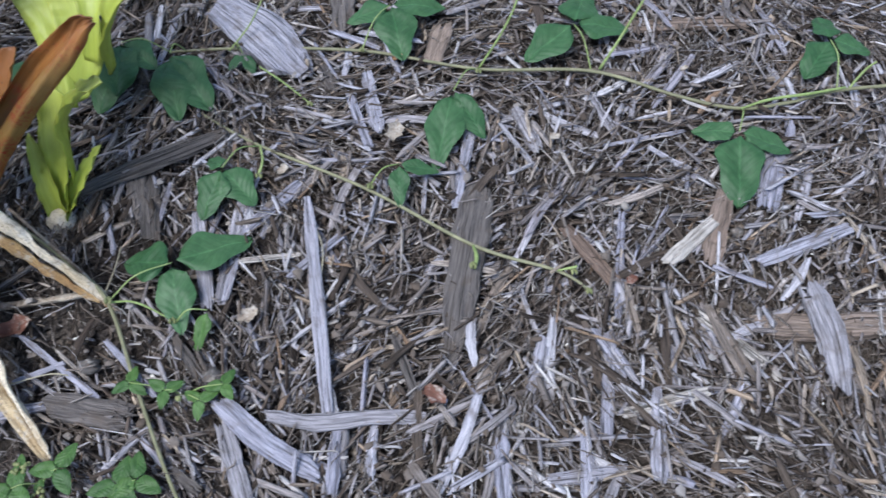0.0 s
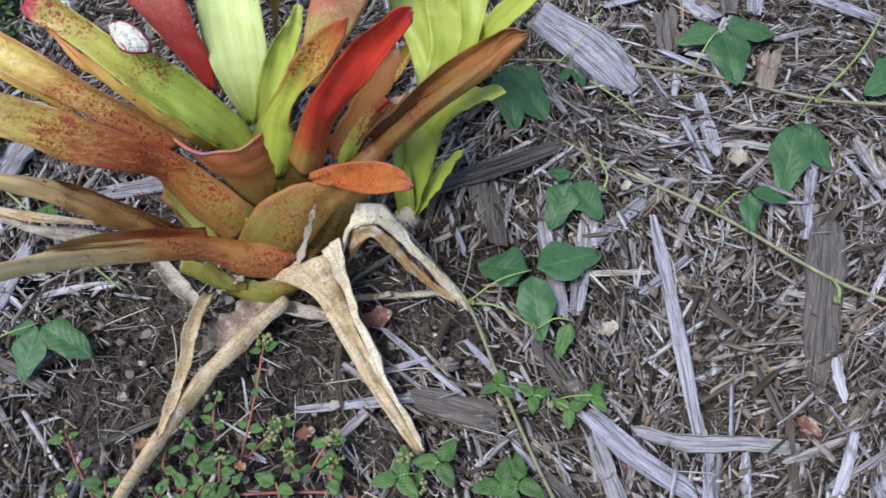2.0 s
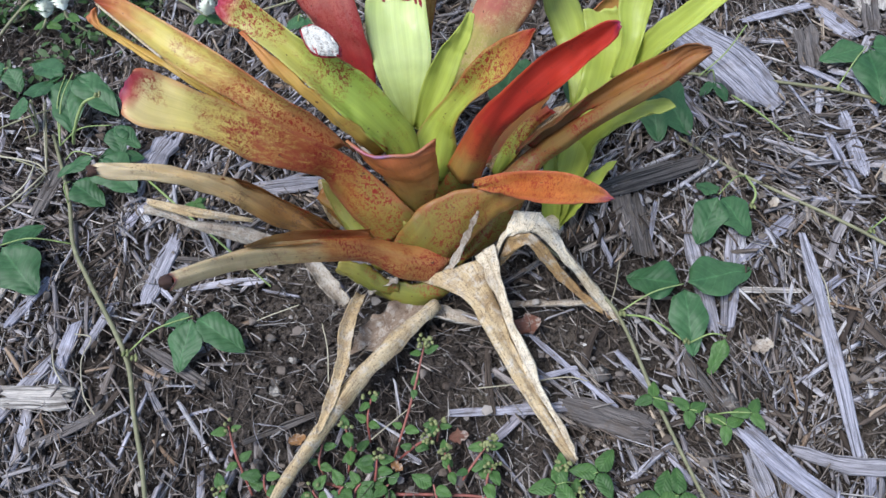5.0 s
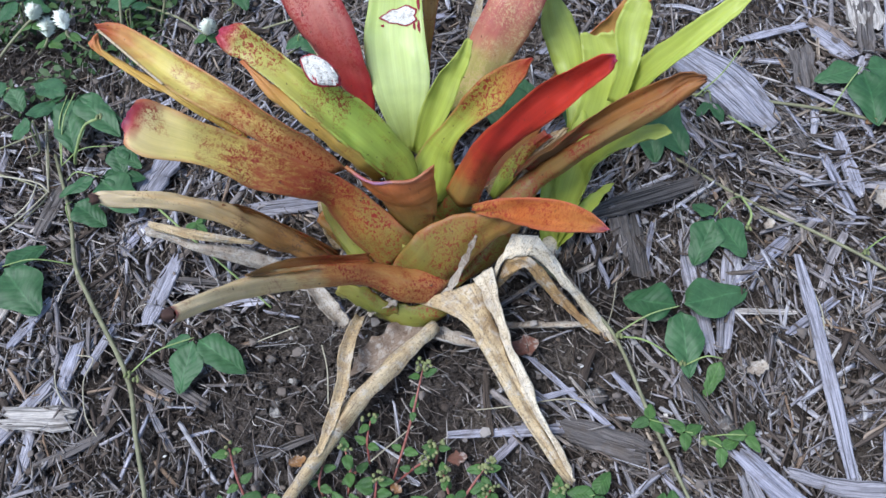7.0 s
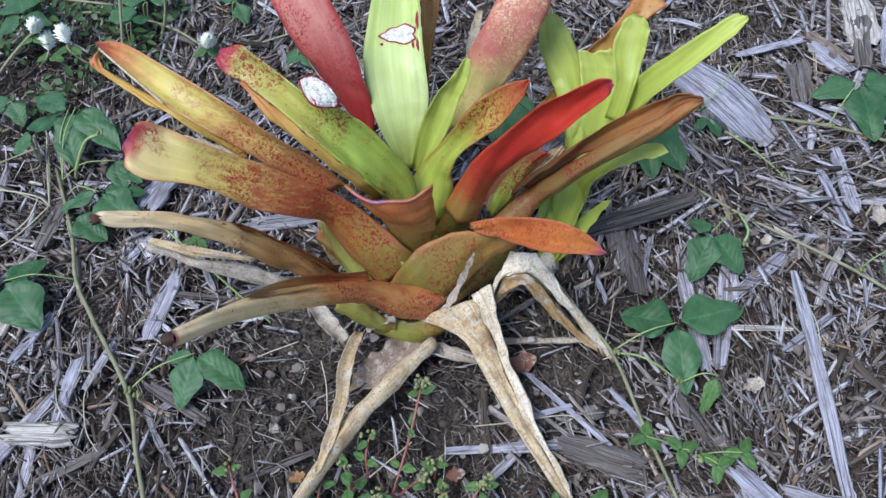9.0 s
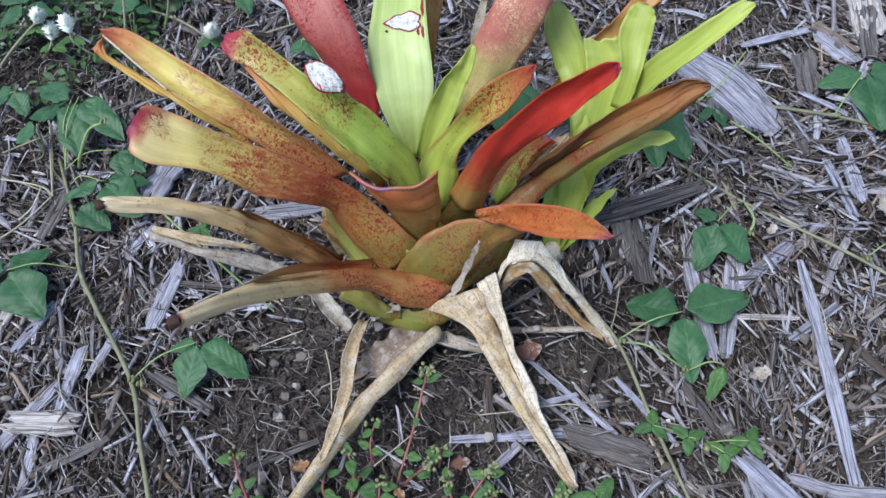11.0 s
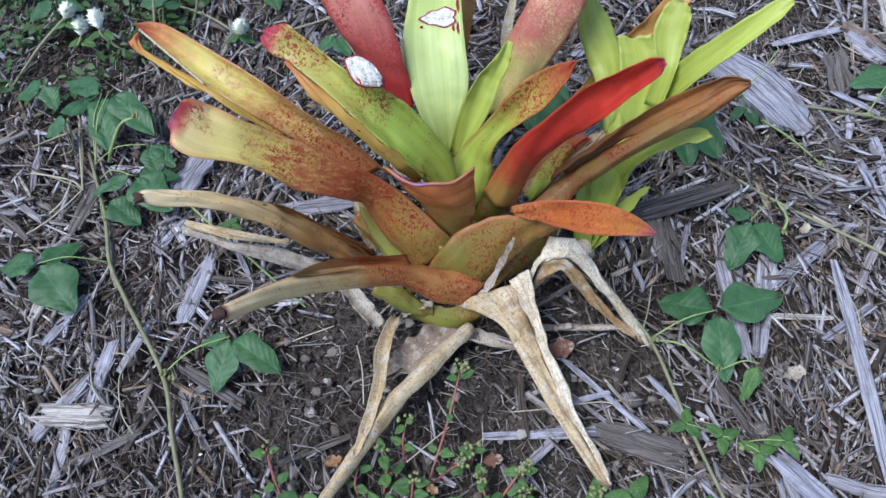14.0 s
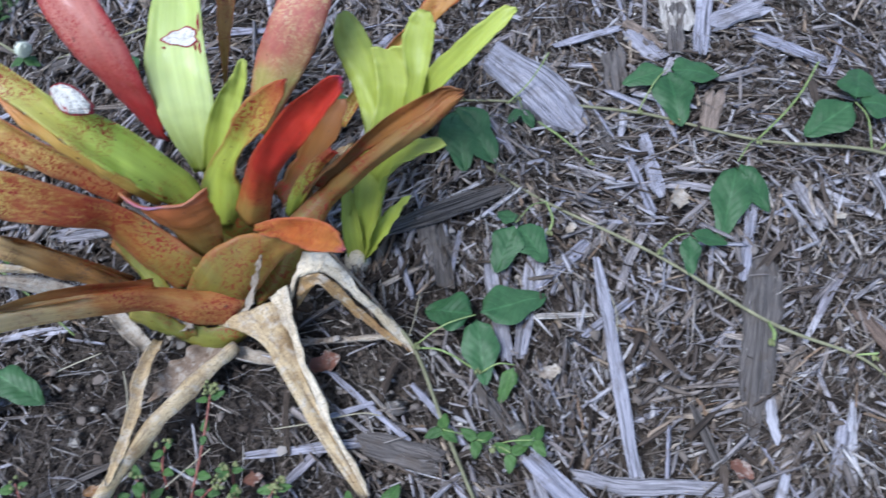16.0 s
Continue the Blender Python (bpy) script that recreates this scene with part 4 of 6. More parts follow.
sheet("leaf", [(-0.721, 0.563, 0.272), (-0.704, 0.558, 0.280), (-0.694, 0.554, 0.274), (-0.677, 0.545, 0.264), (-0.659, 0.536, 0.254), (-0.634, 0.534, 0.236), (-0.615, 0.534, 0.215), (-0.596, 0.532, 0.180), (-0.585, 0.533, 0.150), (-0.583, 0.530, 0.118)], [(-0.725, 0.555, 0.268), (-0.717, 0.545, 0.262), (-0.703, 0.540, 0.258), (-0.679, 0.526, 0.246), (-0.657, 0.514, 0.228), (-0.637, 0.508, 0.204), (-0.622, 0.507, 0.182), (-0.610, 0.509, 0.158), (-0.604, 0.512, 0.138), (-0.598, 0.517, 0.110)], lime_spotted, plant, "lime leaf with red speckles and a dry white patch", (0.000, -0.002, -0.006, -0.010, -0.012, -0.012, -0.010, -0.005, 0.002), seed=3, under=gold_under)
sheet("leaf", [(-0.706, 0.542, 0.258), (-0.680, 0.526, 0.245), (-0.658, 0.514, 0.227), (-0.637, 0.508, 0.203), (-0.622, 0.507, 0.181), (-0.606, 0.513, 0.150)], [(-0.708, 0.542, 0.256), (-0.689, 0.524, 0.240), (-0.671, 0.518, 0.222), (-0.652, 0.516, 0.196), (-0.638, 0.515, 0.172), (-0.623, 0.520, 0.138)], gold_under, plant, "golden underside of the speckled lime leaf", (0.000, 0.003, 0.004, 0.004), seed=72)
sheet("leaf", [(-0.747, 0.741, 0.250), (-0.727, 0.692, 0.250), (-0.713, 0.665, 0.240), (-0.699, 0.642, 0.222), (-0.685, 0.629, 0.198), (-0.671, 0.625, 0.165), (-0.651, 0.619, 0.125)], [(-0.708, 0.740, 0.250), (-0.678, 0.694, 0.250), (-0.662, 0.663, 0.240), (-0.645, 0.638, 0.222), (-0.634, 0.618, 0.195), (-0.627, 0.603, 0.160), (-0.627, 0.594, 0.125)], pink_blade, plant, "deep pink-red leaf with pale mottling", (0.004, 0.007, 0.008, 0.008, 0.006, 0.004), seed=4)
sheet("leaf", [(-0.627, 0.777, 0.225), (-0.625, 0.728, 0.220), (-0.626, 0.692, 0.213), (-0.631, 0.656, 0.197), (-0.633, 0.638, 0.188), (-0.630, 0.612, 0.168), (-0.620, 0.589, 0.145), (-0.601, 0.565, 0.115)], [(-0.605, 0.776, 0.225), (-0.590, 0.727, 0.220), (-0.585, 0.691, 0.213), (-0.582, 0.659, 0.197), (-0.579, 0.635, 0.186), (-0.575, 0.607, 0.166), (-0.579, 0.586, 0.145), (-0.589, 0.565, 0.112)], pale_lime, plant, "pale lime-green centre leaf with a dry hole", (-0.001, -0.004, -0.005, -0.006, -0.007, -0.007), seed=5, patches=[(0.20, 0.548, 0.56, 0.040), (0.82, 0.49, 0.045, 0.028), (0.66, 0.495, 0.04, 0.018), (0.86, 0.60, 0.05, 0.03), (-0.42, 0.50, 0.05, 0.008)])
sheet("leaf", [(-0.611, 0.838, 0.170), (-0.598, 0.783, 0.166), (-0.592, 0.742, 0.160), (-0.589, 0.703, 0.146), (-0.586, 0.671, 0.125), (-0.586, 0.637, 0.098)], [(-0.595, 0.837, 0.170), (-0.576, 0.782, 0.166), (-0.573, 0.741, 0.160), (-0.577, 0.703, 0.145), (-0.582, 0.672, 0.124), (-0.584, 0.637, 0.098)], orange_blade, plant, "narrow orange-brown speckled leaf", (-0.001, -0.003, -0.003), seed=6)
sheet("leaf", [(-0.541, 0.614, 0.206), (-0.552, 0.604, 0.194), (-0.569, 0.595, 0.176), (-0.583, 0.582, 0.152), (-0.592, 0.562, 0.122)], [(-0.537, 0.611, 0.206), (-0.538, 0.605, 0.192), (-0.546, 0.596, 0.174), (-0.559, 0.577, 0.150), (-0.585, 0.555, 0.115)], lime_blade, plant, "short young lime leaf", (-0.001, -0.003, -0.005, -0.006, -0.005), seed=7)
sheet("leaf", [(-0.494, 0.772, 0.225), (-0.503, 0.722, 0.222), (-0.512, 0.692, 0.211), (-0.526, 0.671, 0.192), (-0.540, 0.657, 0.170), (-0.551, 0.643, 0.142), (-0.564, 0.624, 0.105)], [(-0.450, 0.770, 0.225), (-0.456, 0.721, 0.222), (-0.465, 0.690, 0.211), (-0.475, 0.669, 0.192), (-0.492, 0.652, 0.164), (-0.516, 0.639, 0.132), (-0.543, 0.620, 0.098)], blush_blade, plant, "pink leaf with pale speckles", (0.004, 0.007, 0.008, 0.007, 0.005, 0.003), seed=8)
sheet("leaf", [(-0.489, 0.549, 0.250), (-0.503, 0.556, 0.238), (-0.523, 0.558, 0.222), (-0.543, 0.554, 0.198), (-0.560, 0.553, 0.170), (-0.580, 0.550, 0.142), (-0.592, 0.542, 0.118), (-0.590, 0.530, 0.096)], [(-0.487, 0.547, 0.250), (-0.496, 0.541, 0.232), (-0.509, 0.536, 0.214), (-0.528, 0.537, 0.192), (-0.545, 0.540, 0.168), (-0.553, 0.540, 0.142), (-0.553, 0.535, 0.120), (-0.562, 0.526, 0.094)], olive_blade, plant, "lime leaf reddening to a pointed tip", (0.0, -0.003, -0.007, -0.008, -0.005, 0.002, 0.009, 0.012), seed=9)
sheet("leaf", [(-0.637, 0.507, 0.170), (-0.630, 0.505, 0.158), (-0.622, 0.504, 0.144), (-0.613, 0.503, 0.128), (-0.607, 0.498, 0.104), (-0.602, 0.491, 0.078)], [(-0.564, 0.505, 0.174), (-0.565, 0.502, 0.164), (-0.565, 0.501, 0.148), (-0.565, 0.502, 0.130), (-0.569, 0.497, 0.106), (-0.581, 0.492, 0.078)], stub_rust, plant, "broken rust-orange leaf with a ragged mauve rim", (0.016, 0.016, 0.015, 0.011, 0.003, -0.004), seed=14, notch=0.004, rim=True)
sheet("leaf", [(-0.773, 0.481, 0.276), (-0.761, 0.485, 0.280), (-0.749, 0.488, 0.270), (-0.731, 0.485, 0.258), (-0.712, 0.488, 0.240), (-0.686, 0.493, 0.215), (-0.658, 0.497, 0.184), (-0.638, 0.501, 0.158), (-0.621, 0.500, 0.136), (-0.601, 0.492, 0.112), (-0.586, 0.489, 0.090)], [(-0.779, 0.466, 0.266), (-0.773, 0.457, 0.262), (-0.758, 0.450, 0.258), (-0.733, 0.455, 0.246), (-0.712, 0.458, 0.228), (-0.696, 0.460, 0.206), (-0.674, 0.473, 0.176), (-0.660, 0.489, 0.146), (-0.655, 0.492, 0.118), (-0.640, 0.484, 0.088), (-0.621, 0.475, 0.060)], gold_blade, plant, "gold strap leaf with red speckles and crimson tip", (0.000, -0.003, -0.006, -0.008, -0.008, -0.006, -0.004, 0.000, 0.004, 0.007, 0.007), seed=1, blunt=0.006)
sheet("leaf", [(-0.496, 0.492, 0.134), (-0.512, 0.491, 0.131), (-0.532, 0.491, 0.126), (-0.556, 0.493, 0.118), (-0.580, 0.486, 0.108), (-0.596, 0.476, 0.092), (-0.609, 0.471, 0.070)], [(-0.491, 0.485, 0.120), (-0.507, 0.483, 0.108), (-0.522, 0.481, 0.094), (-0.534, 0.476, 0.080), (-0.546, 0.471, 0.064), (-0.558, 0.469, 0.054), (-0.571, 0.467, 0.048)], sheath_red, plant, "olive-gold sheath with red speckles", (0.001, 0.002, 0.004, 0.006, 0.008, 0.008), seed=16)
sheet("leaf", [(-0.438, 0.403, 0.243), (-0.444, 0.423, 0.228), (-0.461, 0.449, 0.206), (-0.481, 0.468, 0.184), (-0.503, 0.483, 0.162), (-0.521, 0.491, 0.146), (-0.536, 0.496, 0.132)], [(-0.439, 0.403, 0.241), (-0.450, 0.416, 0.218), (-0.466, 0.431, 0.194), (-0.482, 0.448, 0.170), (-0.499, 0.467, 0.148), (-0.514, 0.480, 0.136), (-0.532, 0.491, 0.128)], rust_blade, plant, "rust-orange leaf with a mauve tip", (0.0, -0.002, -0.003, -0.003, 0.000, 0.002), seed=13)
sheet("leaf", [(-0.705, 0.323, 0.277), (-0.698, 0.346, 0.252), (-0.687, 0.376, 0.218), (-0.671, 0.403, 0.184), (-0.648, 0.427, 0.150), (-0.620, 0.451, 0.112), (-0.590, 0.462, 0.082), (-0.568, 0.473, 0.066), (-0.556, 0.474, 0.056)], [(-0.701, 0.314, 0.274), (-0.692, 0.336, 0.249), (-0.681, 0.363, 0.214), (-0.666, 0.389, 0.176), (-0.647, 0.414, 0.136), (-0.623, 0.437, 0.096), (-0.600, 0.440, 0.064), (-0.576, 0.449, 0.046), (-0.559, 0.466, 0.046)], rolled_blade, plant, "rolled rust leaf drying to straw at its tip", (0.005, 0.006, 0.005, 0.004, 0.004, 0.006, 0.008, 0.007, 0.002), seed=15)
sheet("leaf", [(-0.682, 0.377, 0.222), (-0.672, 0.402, 0.196), (-0.656, 0.425, 0.166), (-0.636, 0.444, 0.136), (-0.619, 0.458, 0.116)], [(-0.675, 0.385, 0.206), (-0.663, 0.403, 0.180), (-0.649, 0.421, 0.154), (-0.633, 0.439, 0.128), (-0.618, 0.452, 0.110)], inner_rust, plant, "inner face of the rolled rust leaf", (-0.003, -0.005, -0.005, -0.003), seed=55)
sheet("leaf", [(-0.436, 0.498, 0.305), (-0.445, 0.502, 0.300), (-0.463, 0.507, 0.280), (-0.482, 0.515, 0.258), (-0.503, 0.518, 0.228), (-0.526, 0.524, 0.190), (-0.543, 0.529, 0.152), (-0.561, 0.527, 0.110)], [(-0.434, 0.494, 0.303), (-0.439, 0.493, 0.290), (-0.450, 0.498, 0.270), (-0.463, 0.499, 0.250), (-0.479, 0.507, 0.220), (-0.503, 0.519, 0.180), (-0.519, 0.525, 0.142), (-0.533, 0.519, 0.098)], red_blade, plant, "bright red folded leaf", (0.000, -0.004, -0.007, -0.008, -0.004, 0.004, 0.008, 0.010), seed=10)
sheet("leaf", [(-0.356, 0.550, 0.226), (-0.369, 0.554, 0.216), (-0.387, 0.552, 0.200), (-0.411, 0.553, 0.180), (-0.435, 0.552, 0.158), (-0.460, 0.552, 0.134), (-0.486, 0.548, 0.110), (-0.522, 0.522, 0.092), (-0.535, 0.508, 0.074), (-0.548, 0.494, 0.054), (-0.558, 0.481, 0.036)], [(-0.355, 0.548, 0.223), (-0.365, 0.546, 0.212), (-0.383, 0.544, 0.190), (-0.405, 0.545, 0.168), (-0.431, 0.544, 0.144), (-0.455, 0.542, 0.118), (-0.479, 0.538, 0.092), (-0.494, 0.510, 0.078), (-0.503, 0.500, 0.062), (-0.518, 0.490, 0.046), (-0.552, 0.478, 0.026)], brown_blade, plant, "brown leathery channelled leaf with a dead tip", (0.001, 0.006, 0.008, 0.009, 0.009, 0.010, 0.011), seed=11)
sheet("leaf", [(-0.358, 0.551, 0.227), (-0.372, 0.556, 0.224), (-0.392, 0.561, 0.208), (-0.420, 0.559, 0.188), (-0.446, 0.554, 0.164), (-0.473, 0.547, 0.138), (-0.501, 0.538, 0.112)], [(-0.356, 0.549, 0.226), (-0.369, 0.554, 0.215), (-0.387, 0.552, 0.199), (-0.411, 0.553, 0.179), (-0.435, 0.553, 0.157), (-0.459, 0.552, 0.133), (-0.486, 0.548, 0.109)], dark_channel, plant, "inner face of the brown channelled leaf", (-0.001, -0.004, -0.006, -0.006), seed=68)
sheet("dry_leaf", [(-0.458, 0.573, 0.140), (-0.476, 0.564, 0.122), (-0.496, 0.556, 0.100), (-0.514, 0.544, 0.078)], [(-0.455, 0.570, 0.138), (-0.471, 0.558, 0.120), (-0.491, 0.548, 0.098), (-0.510, 0.540, 0.076)], straw_dry, plant, "dry straw leaf between the living ones", (0.002, 0.003), seed=75)
sheet("leaf", [(-0.475, 0.568, 0.140), (-0.494, 0.567, 0.124), (-0.512, 0.555, 0.106), (-0.523, 0.540, 0.088)], [(-0.467, 0.566, 0.136), (-0.485, 0.560, 0.120), (-0.501, 0.545, 0.100), (-0.518, 0.534, 0.084)], olive_blade, plant, "short olive leaf stub", (0.002, 0.003), seed=76)
sheet("dry_leaf", [(-0.815, 0.447, 0.217), (-0.797, 0.453, 0.213), (-0.767, 0.462, 0.197), (-0.739, 0.470, 0.175), (-0.717, 0.474, 0.156), (-0.694, 0.477, 0.126), (-0.673, 0.480, 0.096), (-0.657, 0.481, 0.066)], [(-0.811, 0.439, 0.216), (-0.795, 0.440, 0.212), (-0.765, 0.448, 0.195), (-0.741, 0.454, 0.174), (-0.723, 0.457, 0.150), (-0.711, 0.461, 0.122), (-0.693, 0.468, 0.092), (-0.678, 0.475, 0.064)], straw_tube, plant, "tan rolled dead leaf with dark tip", (0.005, 0.005, 0.006, 0.005, 0.006, 0.006, 0.006), seed=25, crumple=0.0022)
sheet("dry_leaf", [(-0.735, 0.468, 0.176), (-0.716, 0.474, 0.160), (-0.695, 0.478, 0.130), (-0.672, 0.480, 0.102), (-0.655, 0.483, 0.074)], [(-0.732, 0.466, 0.174), (-0.714, 0.471, 0.154), (-0.694, 0.474, 0.124), (-0.672, 0.475, 0.096), (-0.656, 0.479, 0.068)], dark_channel, plant, "crumpled dark brown edge of the dead leaf", (-0.002, -0.003), seed=66, crumple=0.0016)
sheet("dry_leaf", [(-0.840, 0.504, 0.082), (-0.819, 0.501, 0.080), (-0.794, 0.491, 0.076), (-0.757, 0.493, 0.066), (-0.727, 0.490, 0.054), (-0.699, 0.485, 0.040)], [(-0.839, 0.496, 0.078), (-0.819, 0.493, 0.076), (-0.794, 0.485, 0.070), (-0.767, 0.482, 0.060), (-0.732, 0.479, 0.046), (-0.709, 0.479, 0.034)], grey_dry, plant, "speckled straw-grey dead leaf", (0.003, 0.004, 0.005, 0.005), seed=26, crumple=0.001)
sheet("dry_leaf", [(-0.834, 0.504, 0.092), (-0.799, 0.498, 0.090), (-0.762, 0.494, 0.084), (-0.736, 0.492, 0.078)], [(-0.832, 0.498, 0.088), (-0.799, 0.490, 0.085), (-0.762, 0.488, 0.081), (-0.737, 0.489, 0.077)], straw_dry, plant, "split half of the straw-grey dead leaf", (0.003, 0.003), seed=67, crumple=0.001)
sheet("dry_leaf", [(-0.480, 0.490, 0.094), (-0.466, 0.478, 0.082), (-0.451, 0.463, 0.062), (-0.430, 0.451, 0.038), (-0.412, 0.436, 0.016), (-0.405, 0.428, 0.008)], [(-0.490, 0.476, 0.086), (-0.478, 0.475, 0.077), (-0.459, 0.465, 0.056), (-0.438, 0.450, 0.031), (-0.416, 0.435, 0.011), (-0.407, 0.428, 0.006)], cream_dry, plant, "cream papery dead leaf bent over at its base", (0.002, 0.003, 0.003, 0.002), seed=21, crumple=0.001)
sheet("dry_leaf", [(-0.502, 0.492, 0.094), (-0.508, 0.483, 0.082), (-0.515, 0.477, 0.070), (-0.522, 0.467, 0.052)], [(-0.479, 0.490, 0.094), (-0.489, 0.475, 0.086), (-0.507, 0.479, 0.074), (-0.518, 0.466, 0.052)], cream_dry, plant, "", (0.003, 0.003), seed=61, crumple=0.001)
sheet("dry_leaf", [(-0.509, 0.478, 0.072), (-0.488, 0.475, 0.083), (-0.466, 0.465, 0.057), (-0.445, 0.452, 0.031), (-0.412, 0.432, 0.010)], [(-0.517, 0.467, 0.034), (-0.492, 0.471, 0.070), (-0.474, 0.464, 0.046), (-0.451, 0.452, 0.024), (-0.416, 0.433, 0.006)], tan_dry, plant, "golden-brown inner face of the bent dead leaf", (0.001, 0.001), seed=62, crumple=0.001)
tube("dry_edge", [(-0.858, 0.618, 0.217, 0.0011), (-0.843, 0.605, 0.217, 0.0011), (-0.828, 0.592, 0.217, 0.0011), (-0.810, 0.578, 0.213, 0.0011), (-0.790, 0.562, 0.210, 0.0011)], straw_dry, plant, "split straw-coloured leaf rim", 6)
shrivelled_tip((-0.706, 0.318, 0.277), plant)
shrivelled_tip((-0.812, 0.441, 0.219), plant)
sheet("dry_leaf", [(-0.651, 0.693, 0.120), (-0.647, 0.676, 0.112), (-0.643, 0.654, 0.100)], [(-0.645, 0.694, 0.120), (-0.640, 0.672, 0.112), (-0.639, 0.654, 0.100)], straw_dry, plant, "thin straw leaf edge", (0.001, 0.001), seed=77)
sheet("leaf_sheath", [(-0.600, 0.484, 0.090), (-0.610, 0.480, 0.074), (-0.624, 0.474, 0.052)], [(-0.574, 0.489, 0.090), (-0.569, 0.483, 0.070), (-0.568, 0.475, 0.048)], sheath_green, plant, "olive-green sheath", (0.008, 0.012), seed=78)
sheet("dry_patch", [(-0.659, 0.539, 0.262), (-0.653, 0.540, 0.264), (-0.646, 0.539, 0.264), (-0.637, 0.534, 0.261), (-0.631, 0.530, 0.252)], [(-0.655, 0.529, 0.258), (-0.650, 0.524, 0.254), (-0.644, 0.522, 0.252), (-0.637, 0.524, 0.249), (-0.632, 0.525, 0.248)], papery, plant, "papery white dead tissue curling off the leaf", (0.001, 0.002, 0.001), seed=79)
sheet("patch_rim", [(-0.661, 0.540, 0.260), (-0.654, 0.543, 0.262), (-0.646, 0.542, 0.262), (-0.637, 0.537, 0.259), (-0.630, 0.533, 0.250)], [(-0.656, 0.529, 0.256), (-0.651, 0.524, 0.252), (-0.645, 0.522, 0.250), (-0.637, 0.524, 0.247), (-0.630, 0.526, 0.246)], rim_red, plant, "", (0.001, 0.002, 0.001), seed=80)
sheet("leaf_sheath", [(-0.653, 0.448, 0.078), (-0.633, 0.450, 0.070), (-0.619, 0.447, 0.056), (-0.603, 0.444, 0.044)], [(-0.659, 0.448, 0.062), (-0.644, 0.445, 0.048), (-0.626, 0.442, 0.036), (-0.607, 0.441, 0.030)], sheath_green, plant, "olive-green sheath", (0.003, 0.006, 0.006, 0.003), seed=81)
sheet("leaf_sheath", [(-0.681, 0.512, 0.080), (-0.666, 0.501, 0.068), (-0.647, 0.487, 0.050)], [(-0.673, 0.517, 0.092), (-0.652, 0.501, 0.078), (-0.635, 0.487, 0.056)], sheath_red, plant, "olive-gold sheath with red speckles", (0.003, 0.005, 0.004), seed=82)
# dry lower leaves
sheet("dry_leaf", [(-0.587, 0.448, 0.046), (-0.559, 0.437, 0.050), (-0.540, 0.424, 0.048), (-0.528, 0.406, 0.044), (-0.508, 0.374, 0.034), (-0.486, 0.340, 0.024), (-0.462, 0.308, 0.014), (-0.452, 0.297, 0.010)], [(-0.532, 0.464, 0.058), (-0.523, 0.443, 0.050), (-0.514, 0.425, 0.044), (-0.506, 0.404, 0.038), (-0.492, 0.373, 0.030), (-0.474, 0.343, 0.022), (-0.455, 0.314, 0.014), (-0.449, 0.300, 0.010)], straw_dry, plant, "straw-coloured dead leaf folded along its middle", (0.003, 0.002, 0.002, 0.003), seed=20, crumple=0.0012)
sheet("dry_leaf", [(-0.536, 0.467, 0.058), (-0.523, 0.442, 0.049), (-0.514, 0.424, 0.043), (-0.505, 0.403, 0.037), (-0.491, 0.373, 0.029), (-0.474, 0.343, 0.021), (-0.454, 0.314, 0.013), (-0.449, 0.301, 0.009)], [(-0.520, 0.471, 0.072), (-0.515, 0.452, 0.066), (-0.508, 0.427, 0.058), (-0.499, 0.401, 0.050), (-0.486, 0.372, 0.040), (-0.470, 0.342, 0.030), (-0.453, 0.315, 0.018), (-0.449, 0.301, 0.012)], cream_dry, plant, "folded half of the straw-coloured dead leaf", (0.001, 0.002, 0.002), seed=21, crumple=0.0008)
blade("dry_leaf", [(-0.570, 0.433, 0.036, 0.0155), (-0.601, 0.395, 0.045, 0.0236), (-0.632, 0.357, 0.045, 0.0250), (-0.657, 0.314, 0.042, 0.0240), (-0.680, 0.279, 0.034, 0.0225), (-0.696, 0.250, 0.028, 0.0167)], straw_dry, plant, "rolled straw-coloured dead leaf", (60, 75, 95, 100), (180, 174, 186, 180), seed=22, ripple=0.002, crease=0.3)
blade("dry_leaf", [(-0.638, 0.436, 0.040, 0.0125), (-0.645, 0.401, 0.044, 0.0183), (-0.645, 0.366, 0.046, 0.0150), (-0.652, 0.331, 0.044, 0.0129), (-0.660, 0.305, 0.042, 0.0059)], straw_dry, plant, "grey dead leaf edge splitting from the rolled leaf", 60, seed=23, crease=0.6, ripple=0.0015)
blade("dry_leaf", [(-0.581, 0.436, 0.024, 0.0315), (-0.613, 0.411, 0.024, 0.0343), (-0.643, 0.391, 0.018, 0.0209)], dull_dry, plant, "brown dead leaf sheet", (30, 55, 25), seed=24, ripple=0.005, crease=0.5, end="ragged")
blade("dry_leaf", [(-0.694, 0.476, 0.040, 0.0162), (-0.673, 0.453, 0.025, 0.0216), (-0.655, 0.438, 0.012, 0.0135)], grey_dry, plant, "", 60, seed=27, crease=0.5, ripple=0.003)
blade("dry_leaf", [(-0.681, 0.542, 0.070, 0.0120), (-0.675, 0.523, 0.055, 0.0163), (-0.666, 0.507, 0.040, 0.0109)], straw_dry, plant, "", 60, seed=28)
blade("dry_leaf", [(-0.519, 0.442, 0.012, 0.0127), (-0.461, 0.444, 0.012, 0.0117), (-0.416, 0.446, 0.012, 0.0085)], grey_dry, plant, "", 120, seed=29)
blade("dry_leaf", [(-0.578, 0.432, 0.018, 0.0232), (-0.554, 0.425, 0.018, 0.0230), (-0.527, 0.421, 0.014, 0.0136)], grey_dry, plant, "", 110, seed=30)

